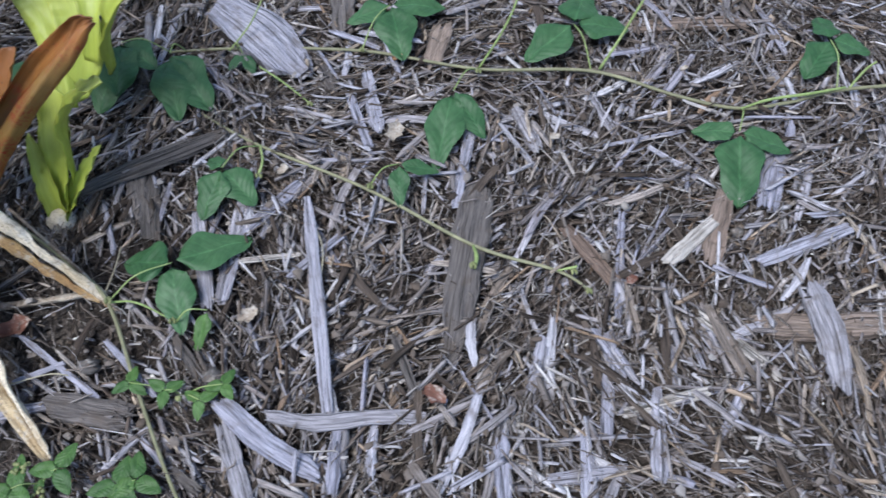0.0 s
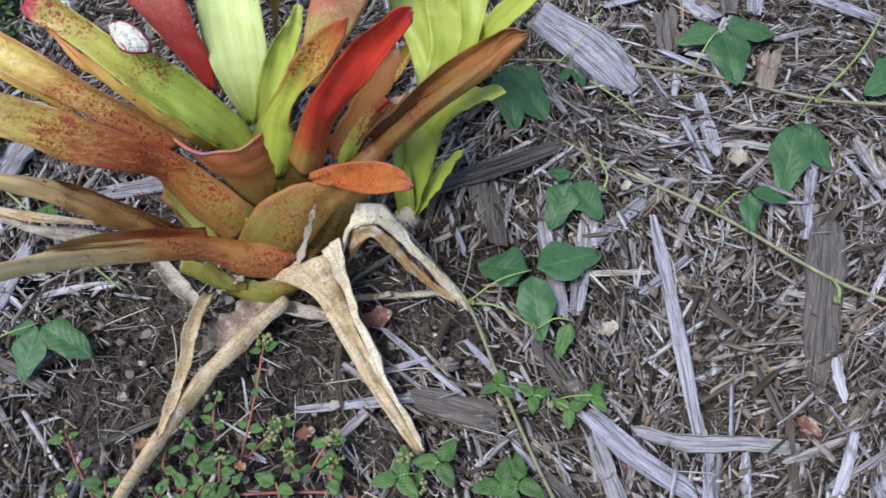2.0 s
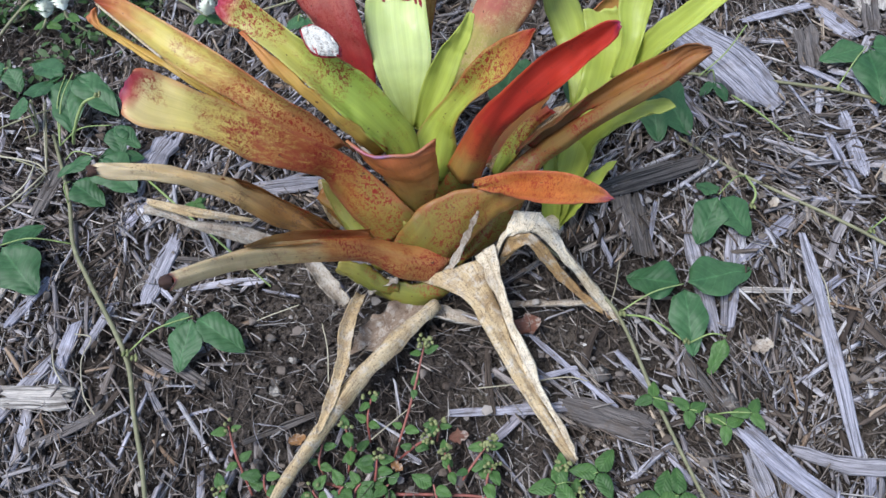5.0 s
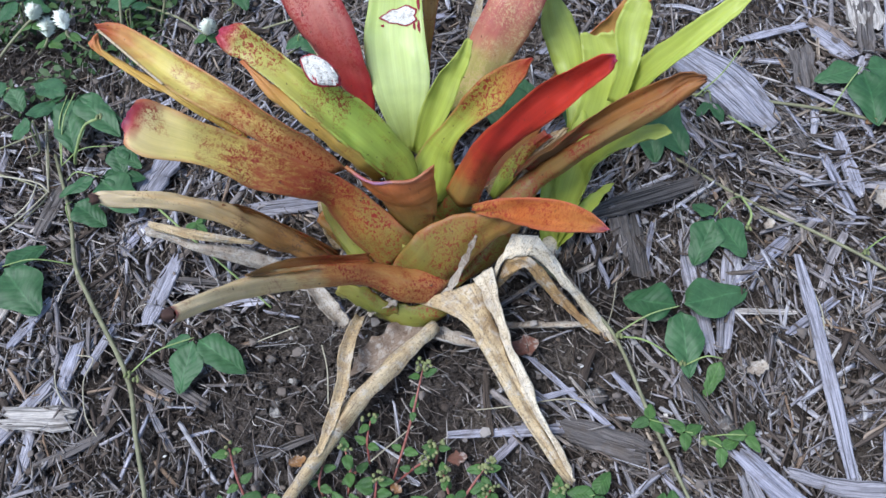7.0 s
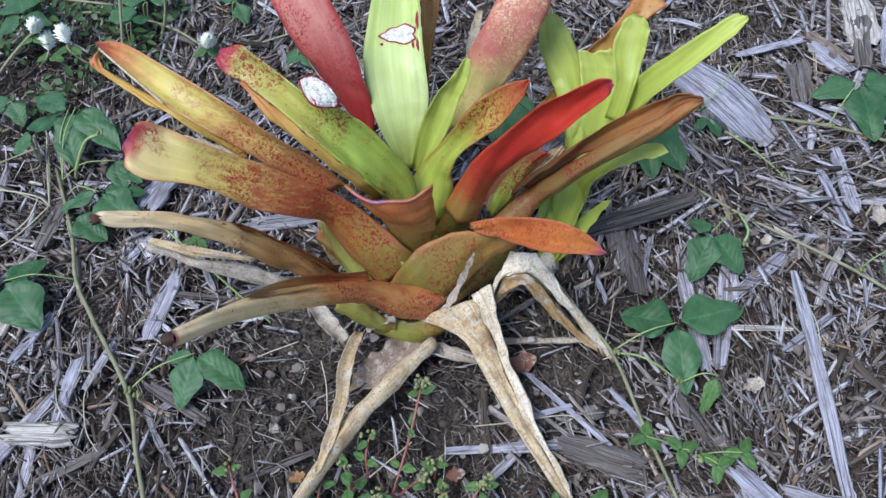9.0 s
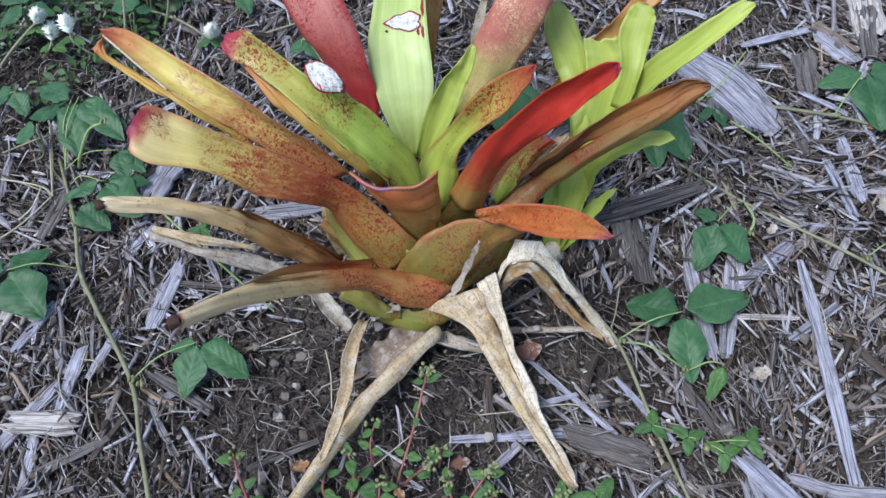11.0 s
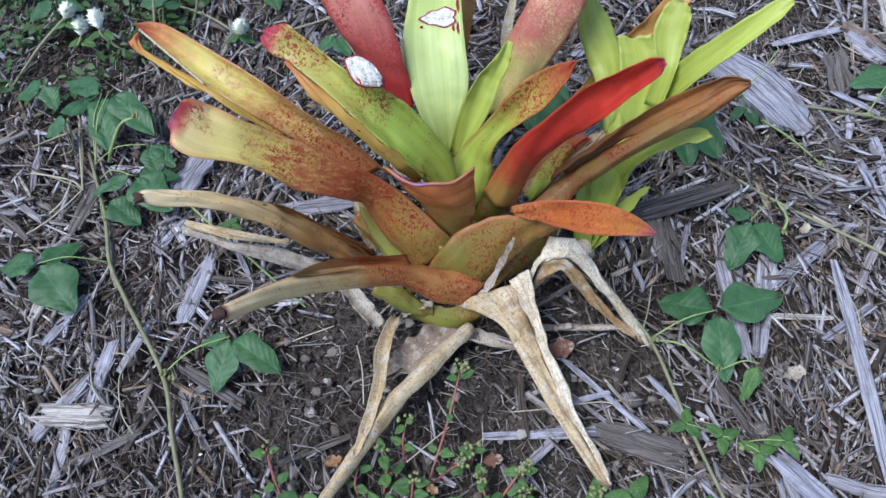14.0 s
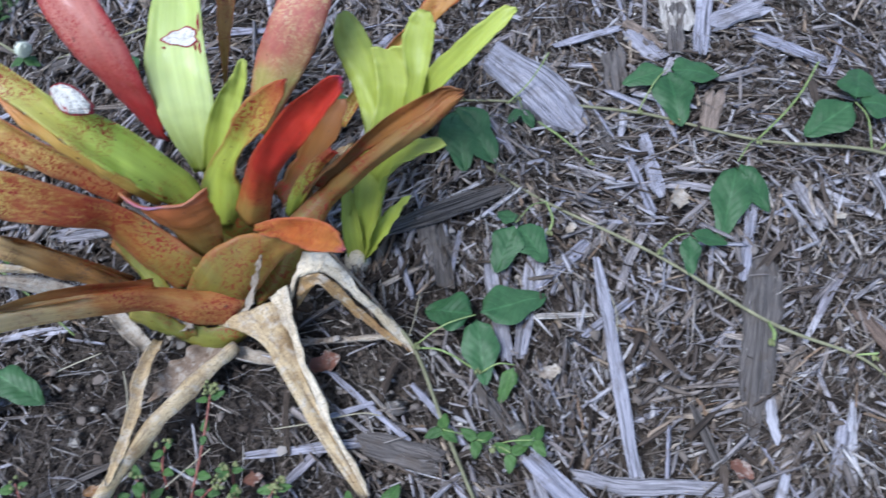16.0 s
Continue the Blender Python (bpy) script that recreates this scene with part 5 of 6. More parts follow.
blade("dry_leaf", [(-0.532, 0.476, 0.115, 0.0038), (-0.541, 0.469, 0.090, 0.0069), (-0.556, 0.459, 0.055, 0.0082), (-0.567, 0.452, 0.045, 0.0052)], grey_dry, plant, "thin torn grey leaf edge", 40, seed=31)
blade("dry_leaf", [(-0.604, 0.443, 0.055, 0.0071), (-0.620, 0.444, 0.045, 0.0083), (-0.632, 0.439, 0.035, 0.0042)], grey_dry, plant, "thin torn grey leaf edge", 40, seed=32)
blade("dry_leaf", [(-0.671, 0.521, 0.090, 0.0084), (-0.664, 0.508, 0.080, 0.0105), (-0.658, 0.496, 0.060, 0.0064)], straw_dry, plant, "thin straw leaf edge", 40, seed=33)
sheet("dry_leaf", [(-0.693, 0.648, 0.190), (-0.679, 0.631, 0.176), (-0.662, 0.620, 0.150), (-0.643, 0.607, 0.118)], [(-0.690, 0.650, 0.188), (-0.670, 0.628, 0.172), (-0.658, 0.622, 0.149), (-0.638, 0.608, 0.117)], straw_dry, plant, "thin straw leaf edge", (0.001, 0.001), seed=34)
blade("dry_leaf", [(-0.541, 0.837, 0.050, 0.0080), (-0.547, 0.774, 0.060, 0.0127), (-0.548, 0.716, 0.070, 0.0060)], straw_dry, plant, "thin straw leaf edge", 40, seed=35)
blade("dry_leaf", [(-0.821, 0.601, 0.120, 0.0057), (-0.785, 0.587, 0.120, 0.0100), (-0.744, 0.571, 0.120, 0.0043)], straw_dry, plant, "thin straw leaf edge", 40, seed=36)

tagged(tube("dry_stalk", [(-0.481, 0.502, 0.075, 0.0013), (-0.460, 0.483, 0.055, 0.0014), (-0.431, 0.456, 0.030, 0.0016), (-0.403, 0.425, 0.008, 0.0016)], dull_dry, None, "", 6), "thin straight grey-brown dry stalk leaning on the mulch", "stalk")

# ---- the offset beside it ----
pup = tagged(new("bromeliad_offset"), "young lime-green bromeliad offset beside the large rosette", "plant")
blade("leaf", [(-0.468, 0.531, 0.006, 0.0200), (-0.460, 0.543, 0.030, 0.0316), (-0.450, 0.557, 0.060, 0.0352), (-0.441, 0.578, 0.090, 0.0378), (-0.437, 0.595, 0.115, 0.0260)], lime_blade, pup, "", 60, seed=40)
blade("leaf", [(-0.467, 0.528, 0.006, 0.0166), (-0.468, 0.541, 0.035, 0.0217), (-0.469, 0.558, 0.060, 0.0183), (-0.470, 0.573, 0.085, 0.0074)], lime_blade, pup, "", 60, seed=69)
lump("leaf_base", *[(-0.468, 0.530, 0.006)][0], 0.014, 0.012, 0.018, cream_dry, pup, "pale dry base of the offset", 0.12, 8)
sheet("leaf", [(-0.310, 0.641, 0.225), (-0.324, 0.642, 0.222), (-0.351, 0.637, 0.200), (-0.380, 0.639, 0.168), (-0.396, 0.647, 0.130), (-0.405, 0.649, 0.095)], [(-0.310, 0.635, 0.222), (-0.326, 0.624, 0.212), (-0.358, 0.616, 0.182), (-0.387, 0.614, 0.145), (-0.400, 0.625, 0.110), (-0.406, 0.637, 0.080)], lime_blade, pup, "long lime leaf with a red-nicked tip", (-0.001, -0.004, -0.007, -0.007, -0.005), seed=41, blunt=0.003)
sheet("leaf", [(-0.477, 0.712, 0.160), (-0.477, 0.689, 0.145), (-0.470, 0.673, 0.130), (-0.460, 0.653, 0.115), (-0.453, 0.627, 0.100), (-0.451, 0.602, 0.080)], [(-0.458, 0.716, 0.160), (-0.447, 0.699, 0.145), (-0.438, 0.684, 0.130), (-0.434, 0.659, 0.115), (-0.430, 0.630, 0.100), (-0.432, 0.602, 0.080)], lime_blade, pup, "broad lime leaf with a rounded end", (0.001, 0.003, 0.004, 0.004), seed=42, blunt=0.008)
blade("leaf", [(-0.408, 0.625, 0.110, 0.0185), (-0.399, 0.643, 0.140, 0.0193), (-0.397, 0.667, 0.155, 0.0313), (-0.390, 0.682, 0.170, 0.0292), (-0.385, 0.688, 0.178, 0.0184)], lime_blade, pup, "", 40, seed=43)
sheet("leaf", [(-0.442, 0.677, 0.150), (-0.439, 0.662, 0.135), (-0.438, 0.641, 0.120), (-0.446, 0.616, 0.100), (-0.449, 0.598, 0.080)], [(-0.412, 0.679, 0.150), (-0.402, 0.667, 0.135), (-0.399, 0.651, 0.120), (-0.404, 0.633, 0.100), (-0.423, 0.612, 0.080)], lime_blade, pup, "lime leaf with a torn end", (-0.004, -0.004, -0.003), seed=44, notch=0.004)
blade("leaf", [(-0.447, 0.560, 0.040, 0.0332), (-0.430, 0.566, 0.100, 0.0345), (-0.402, 0.558, 0.140, 0.0270), (-0.373, 0.547, 0.165, 0.0126)], lime_blade, pup, "", 45, seed=45)
blade("leaf", [(-0.466, 0.527, 0.008, 0.0144), (-0.446, 0.539, 0.035, 0.0216), (-0.427, 0.552, 0.055, 0.0159), (-0.410, 0.560, 0.075, 0.0042)], lime_blade, pup, "", 50, seed=46)
sheet("leaf", [(-0.382, 0.748, 0.155), (-0.405, 0.719, 0.138), (-0.429, 0.704, 0.122), (-0.458, 0.679, 0.102), (-0.489, 0.646, 0.080)], [(-0.355, 0.732, 0.155), (-0.378, 0.724, 0.136), (-0.401, 0.709, 0.118), (-0.444, 0.678, 0.098), (-0.475, 0.643, 0.076)], orange_blade, pup, "orange-tipped leaf", (-0.002, -0.004, -0.004), seed=47, blunt=0.004)

# ---- creeping vines ----
def vine(rows, label, mat):
    v = tagged(new("vine"), label, "vine", "creeping vines over the mulch")
    tube("stem", [(*r[:3], r[3] * 1.25) for r in rows], mat, v, "", 6, 0.06, 1, 8)
    return v


def trifoliate(v, node, hub, tips, width, tilt=0.0, mat=None):
    """A leaf of the vine: stalk from node to hub, and a leaflet to each tip."""
    n, h = np.array(node), np.array(hub)
    mid = (n + h) / 2 + np.array((0, 0, 0.012))
    stalk = tube("leaf_stalk", [(*n, 0.0008), (*mid, 0.0007), (*h, 0.0006)], stem_green, v, "pale green leaf stalk")
    for i, t in enumerate(tips):
        e = np.array(t)
        b = h + (e - h) * 0.06
        leaflet("leaflet", b, e, 0.9 * np.broadcast_to(width, len(tips))[i] * np.linalg.norm(e - h), mat or leaf_green, stalk, tilt=tilt, seed=i)


V_L = "thin creeping vine with three-part green leaves on mulch"
va = vine([(-0.374, 0.720, 0.020, 0.0010), (-0.304, 0.714, 0.020, 0.0014), (-0.176, 0.692, 0.020, 0.0014), (-0.061, 0.648, 0.022, 0.0014), (0.049, 0.629, 0.022, 0.0015), (0.127, 0.586, 0.020, 0.0015), (0.181, 0.563, 0.020, 0.0015), (0.231, 0.564, 0.020, 0.0016), (0.277, 0.570, 0.022, 0.0016), (0.366, 0.569, 0.020, 0.0015)], V_L, stem_tan)
vb = vine([(-0.350, 0.648, 0.012, 0.0010), (-0.325, 0.621, 0.018, 0.0012), (-0.280, 0.583, 0.020, 0.0013), (-0.181, 0.517, 0.022, 0.0014), (-0.092, 0.443, 0.024, 0.0014), (-0.025, 0.410, 0.022, 0.0013), (0.001, 0.389, 0.018, 0.0009)], V_L, stem_tan)
vc = vine([(-0.999, 0.635, 0.020, 0.0015), (-0.957, 0.554, 0.022, 0.0017), (-0.935, 0.497, 0.022, 0.0017), (-0.908, 0.457, 0.022, 0.0018), (-0.850, 0.379, 0.024, 0.0018), (-0.829, 0.325, 0.022, 0.0017), (-0.810, 0.277, 0.020, 0.0017), (-0.798, 0.241, 0.020, 0.0016)], V_L, stem_tan)
vd = vine([(-0.552, 0.566, 0.030, 0.0011), (-0.480, 0.501, 0.030, 0.0012), (-0.441, 0.465, 0.028, 0.0013), (-0.410, 0.429, 0.024, 0.0014), (-0.382, 0.352, 0.020, 0.0014), (-0.354, 0.279, 0.020, 0.0013), (-0.335, 0.238, 0.020, 0.0013)], V_L, stem_tan)
trifoliate(va, *[(0.181, 0.563, 0.020), (0.165, 0.525, 0.034)], [(0.127, 0.541, 0.026), (0.211, 0.506, 0.026), (0.148, 0.455, 0.026)], (0.66, 0.60, 0.66))
trifoliate(va, *[(-0.061, 0.650, 0.020), (-0.090, 0.613, 0.034)], [(-0.116, 0.536, 0.026), (-0.067, 0.562, 0.026)], (0.50, 0.52))
trifoliate(va, *[(-0.176, 0.692, 0.020), (-0.141, 0.738, 0.035)], [(-0.187, 0.728, 0.030), (-0.135, 0.671, 0.030), (-0.086, 0.735, 0.030)], 0.68)
trifoliate(va, *[(0.050, 0.631, 0.020), (0.041, 0.682, 0.035)], [(-0.012, 0.650, 0.030), (0.096, 0.677, 0.030), (0.064, 0.735, 0.030)], 0.72)
trifoliate(va, *[(0.278, 0.571, 0.020), (0.285, 0.623, 0.035)], [(0.250, 0.587, 0.030), (0.289, 0.663, 0.030), (0.323, 0.609, 0.030)], 0.7)
trifoliate(va, *[(-0.304, 0.714, 0.020), (-0.297, 0.701, 0.025)], [(-0.313, 0.685, 0.022), (-0.286, 0.677, 0.022)], 0.55)
trifoliate(va, *[(-0.357, 0.719, 0.020), (-0.367, 0.697, 0.040)], [(-0.360, 0.624, 0.030), (-0.329, 0.633, 0.030)], 0.62)
trifoliate(va, *[(-0.374, 0.720, 0.020), (-0.415, 0.715, 0.045)], [(-0.382, 0.684, 0.040), (-0.439, 0.646, 0.030), (-0.420, 0.656, 0.040)], 0.8)
trifoliate(vb, *[(-0.280, 0.583, 0.020), (-0.312, 0.550, 0.036)], [(-0.333, 0.505, 0.026), (-0.285, 0.515, 0.026), (-0.328, 0.573, 0.026)], (0.66, 0.80, 0.62))
trifoliate(vb, *[(-0.181, 0.518, 0.020), (-0.150, 0.533, 0.034)], [(-0.153, 0.493, 0.028), (-0.115, 0.524, 0.030)], 0.5)
trifoliate(vd, *[(-0.411, 0.430, 0.022), (-0.353, 0.454, 0.036)], [(-0.289, 0.479, 0.026), (-0.399, 0.468, 0.026), (-0.347, 0.394, 0.026)], (0.62, 0.85, 0.60))
trifoliate(vd, *[(-0.351, 0.403, 0.022), (-0.321, 0.405, 0.034)], [(-0.336, 0.376, 0.018)], 0.42, mat=weed_green)
trifoliate(vc, *[(-0.851, 0.380, 0.022), (-0.790, 0.414, 0.036)], [(-0.798, 0.365, 0.028), (-0.742, 0.387, 0.028), (-0.821, 0.409, 0.028)], (0.68, 0.60, 0.45))
trifoliate(vc, *[(-0.935, 0.497, 0.022), (-1.000, 0.486, 0.036)], [(-0.955, 0.441, 0.030), (-0.969, 0.515, 0.030), (-1.044, 0.485, 0.030)], (0.82, 0.60, 0.70))
trifoliate(vc, *[(-0.974, 0.600, 0.022), (-0.929, 0.591, 0.040)], [(-0.884, 0.556, 0.035), (-0.971, 0.573, 0.035), (-0.885, 0.597, 0.035)], (0.80, 0.42, 0.60))
trifoliate(vc, *[(-0.986, 0.619, 0.022), (-0.985, 0.689, 0.055)], [(-0.968, 0.626, 0.045), (-1.012, 0.693, 0.045), (-1.042, 0.723, 0.045)], (0.66, 0.45, 0.45))
trifoliate(vc, *[(-0.986, 0.619, 0.022), (-0.974, 0.688, 0.060)], [(-0.920, 0.644, 0.050), (-0.921, 0.662, 0.050)], (0.50, 0.30))
trifoliate(vc, *[(-0.986, 0.619, 0.022), (-0.917, 0.624, 0.050)], [(-0.904, 0.594, 0.040), (-0.888, 0.605, 0.040)], (0.75, 0.60))
trifoliate(va, *[(-0.507, 0.720, 0.020), (-0.504, 0.727, 0.030)], [(-0.518, 0.665, 0.030), (-0.480, 0.703, 0.030)], 0.8)
trifoliate(vc, *[(-0.954, 0.544, 0.022), (-0.952, 0.564, 0.034)], [(-0.916, 0.543, 0.026)], (0.75,))
# side shoots and stalks of the vines
for owner, rows in ((va, [(-0.281, 0.684, 0.022, 0.0013), (-0.257, 0.657, 0.025, 0.0013), (-0.230, 0.628, 0.020, 0.0009)]), (va, [(-0.061, 0.648, 0.022, 0.0014), (-0.041, 0.657, 0.050, 0.0014), (-0.026, 0.669, 0.070, 0.0013), (-0.012, 0.688, 0.090, 0.0011)]),
                    (va, [(0.058, 0.630, 0.022, 0.0019), (0.076, 0.640, 0.050, 0.0017), (0.100, 0.655, 0.090, 0.0015)]), (va, [(0.288, 0.570, 0.022, 0.0014), (0.303, 0.580, 0.035, 0.0014), (0.311, 0.581, 0.045, 0.0011)]),
                    (va, [(-0.312, 0.710, 0.022, 0.0010), (-0.287, 0.725, 0.040, 0.0010), (-0.267, 0.745, 0.060, 0.0009)]), (vb, [(-0.280, 0.582, 0.022, 0.0014), (-0.276, 0.557, 0.030, 0.0014), (-0.281, 0.544, 0.025, 0.0017)]),
                    (va, [(0.180, 0.561, 0.022, 0.0014), (0.208, 0.565, 0.026, 0.0018), (0.245, 0.565, 0.028, 0.0018), (0.285, 0.571, 0.024, 0.0015)]), (vd, [(-0.410, 0.429, 0.024, 0.0014), (-0.383, 0.422, 0.030, 0.0012), (-0.352, 0.405, 0.020, 0.0010)]),
                    (vc, [(-0.966, 0.616, 0.030, 0.0022), (-0.949, 0.609, 0.060, 0.0020), (-0.929, 0.617, 0.090, 0.0017), (-0.910, 0.619, 0.100, 0.0015)]), (vc, [(-0.881, 0.578, 0.020, 0.0015), (-0.823, 0.530, 0.020, 0.0014), (-0.729, 0.454, 0.020, 0.0011)]),
                    (vb, [(-0.093, 0.442, 0.026, 0.0012), (-0.092, 0.428, 0.030, 0.0022), (-0.095, 0.420, 0.024, 0.0015)]), (vb, [(-0.025, 0.409, 0.024, 0.0010), (-0.011, 0.407, 0.030, 0.0015), (-0.009, 0.408, 0.030, 0.0010)])):
    tube("shoot", [(*r[:3], r[3] * 0.85) for r in rows], stem_green, owner, "pale green side shoot", 6, 0.05, 2)
for owner, (x, y, z) in ((va, [(-0.231, 0.628, 0.020)][0]), (vb, [(-0.096, 0.421, 0.028)][0]), (vb, [(-0.002, 0.387, 0.022)][0]), (vb, [(-0.012, 0.404, 0.028)][0]), (vb, [(-0.178, 0.517, 0.026)][0]), (va, [(-0.062, 0.641, 0.026)][0]),
                         (va, [(-0.175, 0.687, 0.026)][0]), (vc, [(-0.847, 0.379, 0.028)][0]), (vc, [(-0.839, 0.376, 0.026)][0]), (vc, [(-0.909, 0.620, 0.100)][0]), (vd, [(-0.353, 0.404, 0.024)][0]), (vd, [(-0.407, 0.427, 0.030)][0]), (vb, [(-0.280, 0.543, 0.026)][0])):
    for q in range(3):
        lump("bud", x + 0.002 * math.sin(q * 2.1), y + 0.002 * math.cos(q * 2.1), z + 0.001 * q, 0.0016, 0.0032, 0.0018, bud_green, owner, "", 0.5, q + int(x * 1000), 1)


# ---- weeds ----
def sprig(name, label, base, top, leaf, stem_mat, leaf_mat, nodes, cluster=0, seed=0, group="", width=0.62, stem_r=0.0011):
    """A small upright weed: stem, pairs of oval leaves, and a head of buds."""
    rng = random.Random(seed)
    w = tagged(new(name), label, "weed", group)
    b, e = np.array(base), np.array(top)
    mid = (b + e) / 2 + np.array((rng.uniform(-0.004, 0.004), rng.uniform(-0.004, 0.004), 0.004))
    line = spline([(*b, stem_r), (*mid, stem_r), (*e, stem_r * 0.7)], 6)
    tube("stem", [(*b, stem_r), (*mid, stem_r), (*e, stem_r * 0.7)], stem_mat, w, "reddish stem" if stem_mat is stem_red else "", 6, 0.05)
    for q in range(nodes):
        p = line[int((q + 0.9) / nodes * (len(line) - 1))][:3]
        a = rng.uniform(0, math.pi) if q % 2 else rng.uniform(0, math.pi) + 1.5
        for flip in (0, math.pi):
            s = leaf * rng.uniform(0.65, 1.1)
            tip = p + np.array((math.cos(a + flip) * s, math.sin(a + flip) * s, s * rng.uniform(0.0, 0.45)))
            leaflet("leaf", p + (tip - p) * 0.08, tip, width * s, leaf_mat, w, fold=14, droop=0.12, lobe=0.04, seed=rng.randrange(999))
    for q in range(cluster):
        r = 0.007 * math.sqrt(rng.random())
        a = rng.uniform(0, 6.28)
        lump("bud", e[0] + r * math.cos(a), e[1] + r * math.sin(a), e[2] + rng.uniform(0, 0.005), 0.0019, 0.0019, 0.0019, bud_green, w, "", 0.6, q, 1)
    return w


S_L = "small weed with reddish stem, oval leaves and green buds"
for n, (ends, leaf, nodes, heads) in enumerate([
    ([(-0.600, 0.298, 0.008), (-0.574, 0.376, 0.070)], 0.013, 3, 14), ([(-0.716, 0.263, 0.008), (-0.733, 0.308, 0.050)], 0.015, 2, 4), ([(-0.638, 0.285, 0.006), (-0.639, 0.314, 0.035)], 0.014, 2, 4),
    ([(-0.622, 0.312, 0.006), (-0.621, 0.342, 0.030)], 0.013, 2, 5), ([(-0.659, 0.283, 0.006), (-0.660, 0.304, 0.020)], 0.014, 2, 0), ([(-0.615, 0.267, 0.006), (-0.611, 0.292, 0.030)], 0.017, 3, 8),
    ([(-0.598, 0.296, 0.006), (-0.568, 0.310, 0.030)], 0.014, 2, 12), ([(-0.545, 0.277, 0.006), (-0.520, 0.306, 0.035)], 0.016, 2, 16), ([(-0.521, 0.266, 0.006), (-0.517, 0.288, 0.025)], 0.016, 2, 8),
    ([(-0.548, 0.279, 0.006), (-0.556, 0.298, 0.030)], 0.014, 2, 14), ([(-0.472, 0.268, 0.006), (-0.461, 0.291, 0.030)], 0.015, 2, 10), ([(-0.743, 0.254, 0.006), (-0.739, 0.264, 0.020)], 0.015, 2, 8),
    ([(-0.644, 0.262, 0.006), (-0.638, 0.270, 0.020)], 0.017, 2, 0), ([(-0.629, 0.258, 0.006), (-0.624, 0.273, 0.020)], 0.018, 2, 0), ([(-0.652, 0.255, 0.006), (-0.663, 0.266, 0.020)], 0.016, 2, 4),
    ([(-0.566, 0.260, 0.006), (-0.564, 0.273, 0.025)], 0.018, 2, 0), ([(-0.701, 0.260, 0.006), (-0.704, 0.276, 0.025)], 0.017, 2, 0),
    ([(-0.455, 0.269, 0.006), (-0.451, 0.269, 0.020)], 0.015, 1, 10), ([(-0.603, 0.264, 0.006), (-0.601, 0.273, 0.020)], 0.016, 2, 0), ([(-0.565, 0.315, 0.006), (-0.563, 0.321, 0.030)], 0.014, 1, 10),
    ([(-0.639, 0.300, 0.006), (-0.631, 0.299, 0.020)], 0.013, 1, 0),
]):
    sprig("weed", S_L, ends[0], ends[1], leaf, stem_red, weed_green, nodes, heads, n, "weeds in front of the bromeliad")

# runner along the soil
tube("weed_runner", [(-0.655, 0.275, 0.008, 0.0015), (-0.616, 0.268, 0.009, 0.0015), (-0.569, 0.269, 0.009, 0.0014), (-0.528, 0.269, 0.008, 0.0014), (-0.495, 0.263, 0.008, 0.0014)], stem_red, None, "", 6)
tagged(bpy.data.objects["weed_runner"], "red creeping weed stem lying on the soil", "weed")


def clover(hubs, r, seed):
    rng = random.Random(seed)
    c = tagged(new("clover"), "small bright green clover with thin stems on mulch", "weed")
    root = np.mean(np.array(hubs), axis=0) - np.array((0, 0, 0.015))
    for h in hubs:
        h = np.array(h)
        st = tube("stem", [(*root, 0.0007), (*((root + h) / 2 + np.array((0, 0, 0.006))), 0.0006), (*h, 0.0005)], stem_green, c, "", 5)
        a0 = rng.uniform(0, 6)
        for q in range(3):
            a = a0 + q * 2.09
            tip = h + np.array((math.cos(a) * r, math.sin(a) * r, rng.uniform(-0.004, 0.003)))
            leaflet("leaflet", h, tip, r * 0.62, weed_green, st, fold=12, droop=0.1, lobe=0.02, seed=q)
    return c


cl = clover([(-0.385, 0.352, 0.025), (-0.356, 0.342, 0.025), (-0.328, 0.330, 0.025), (-0.308, 0.339, 0.030)], 0.016, 4)
yx, yy, yz = [(-0.343, 0.331, 0.030)][0]
lump("flower", yx, yy, yz, 0.003, 0.003, 0.002, bud_green, cl, "tiny yellow flower", 0.5, 1, 1)
for n, h in enumerate(([(-0.386, 0.268, 0.030), (-0.372, 0.270, 0.030)], [(-0.433, 0.286, 0.030), (-0.466, 0.275, 0.030)], [(-0.816, 0.540, 0.030), (-0.818, 0.543, 0.025)], [(-0.625, 0.643, 0.020), (-0.622, 0.642, 0.020)])):
    clover(h, 0.022 if n < 2 else 0.012, n + 20)


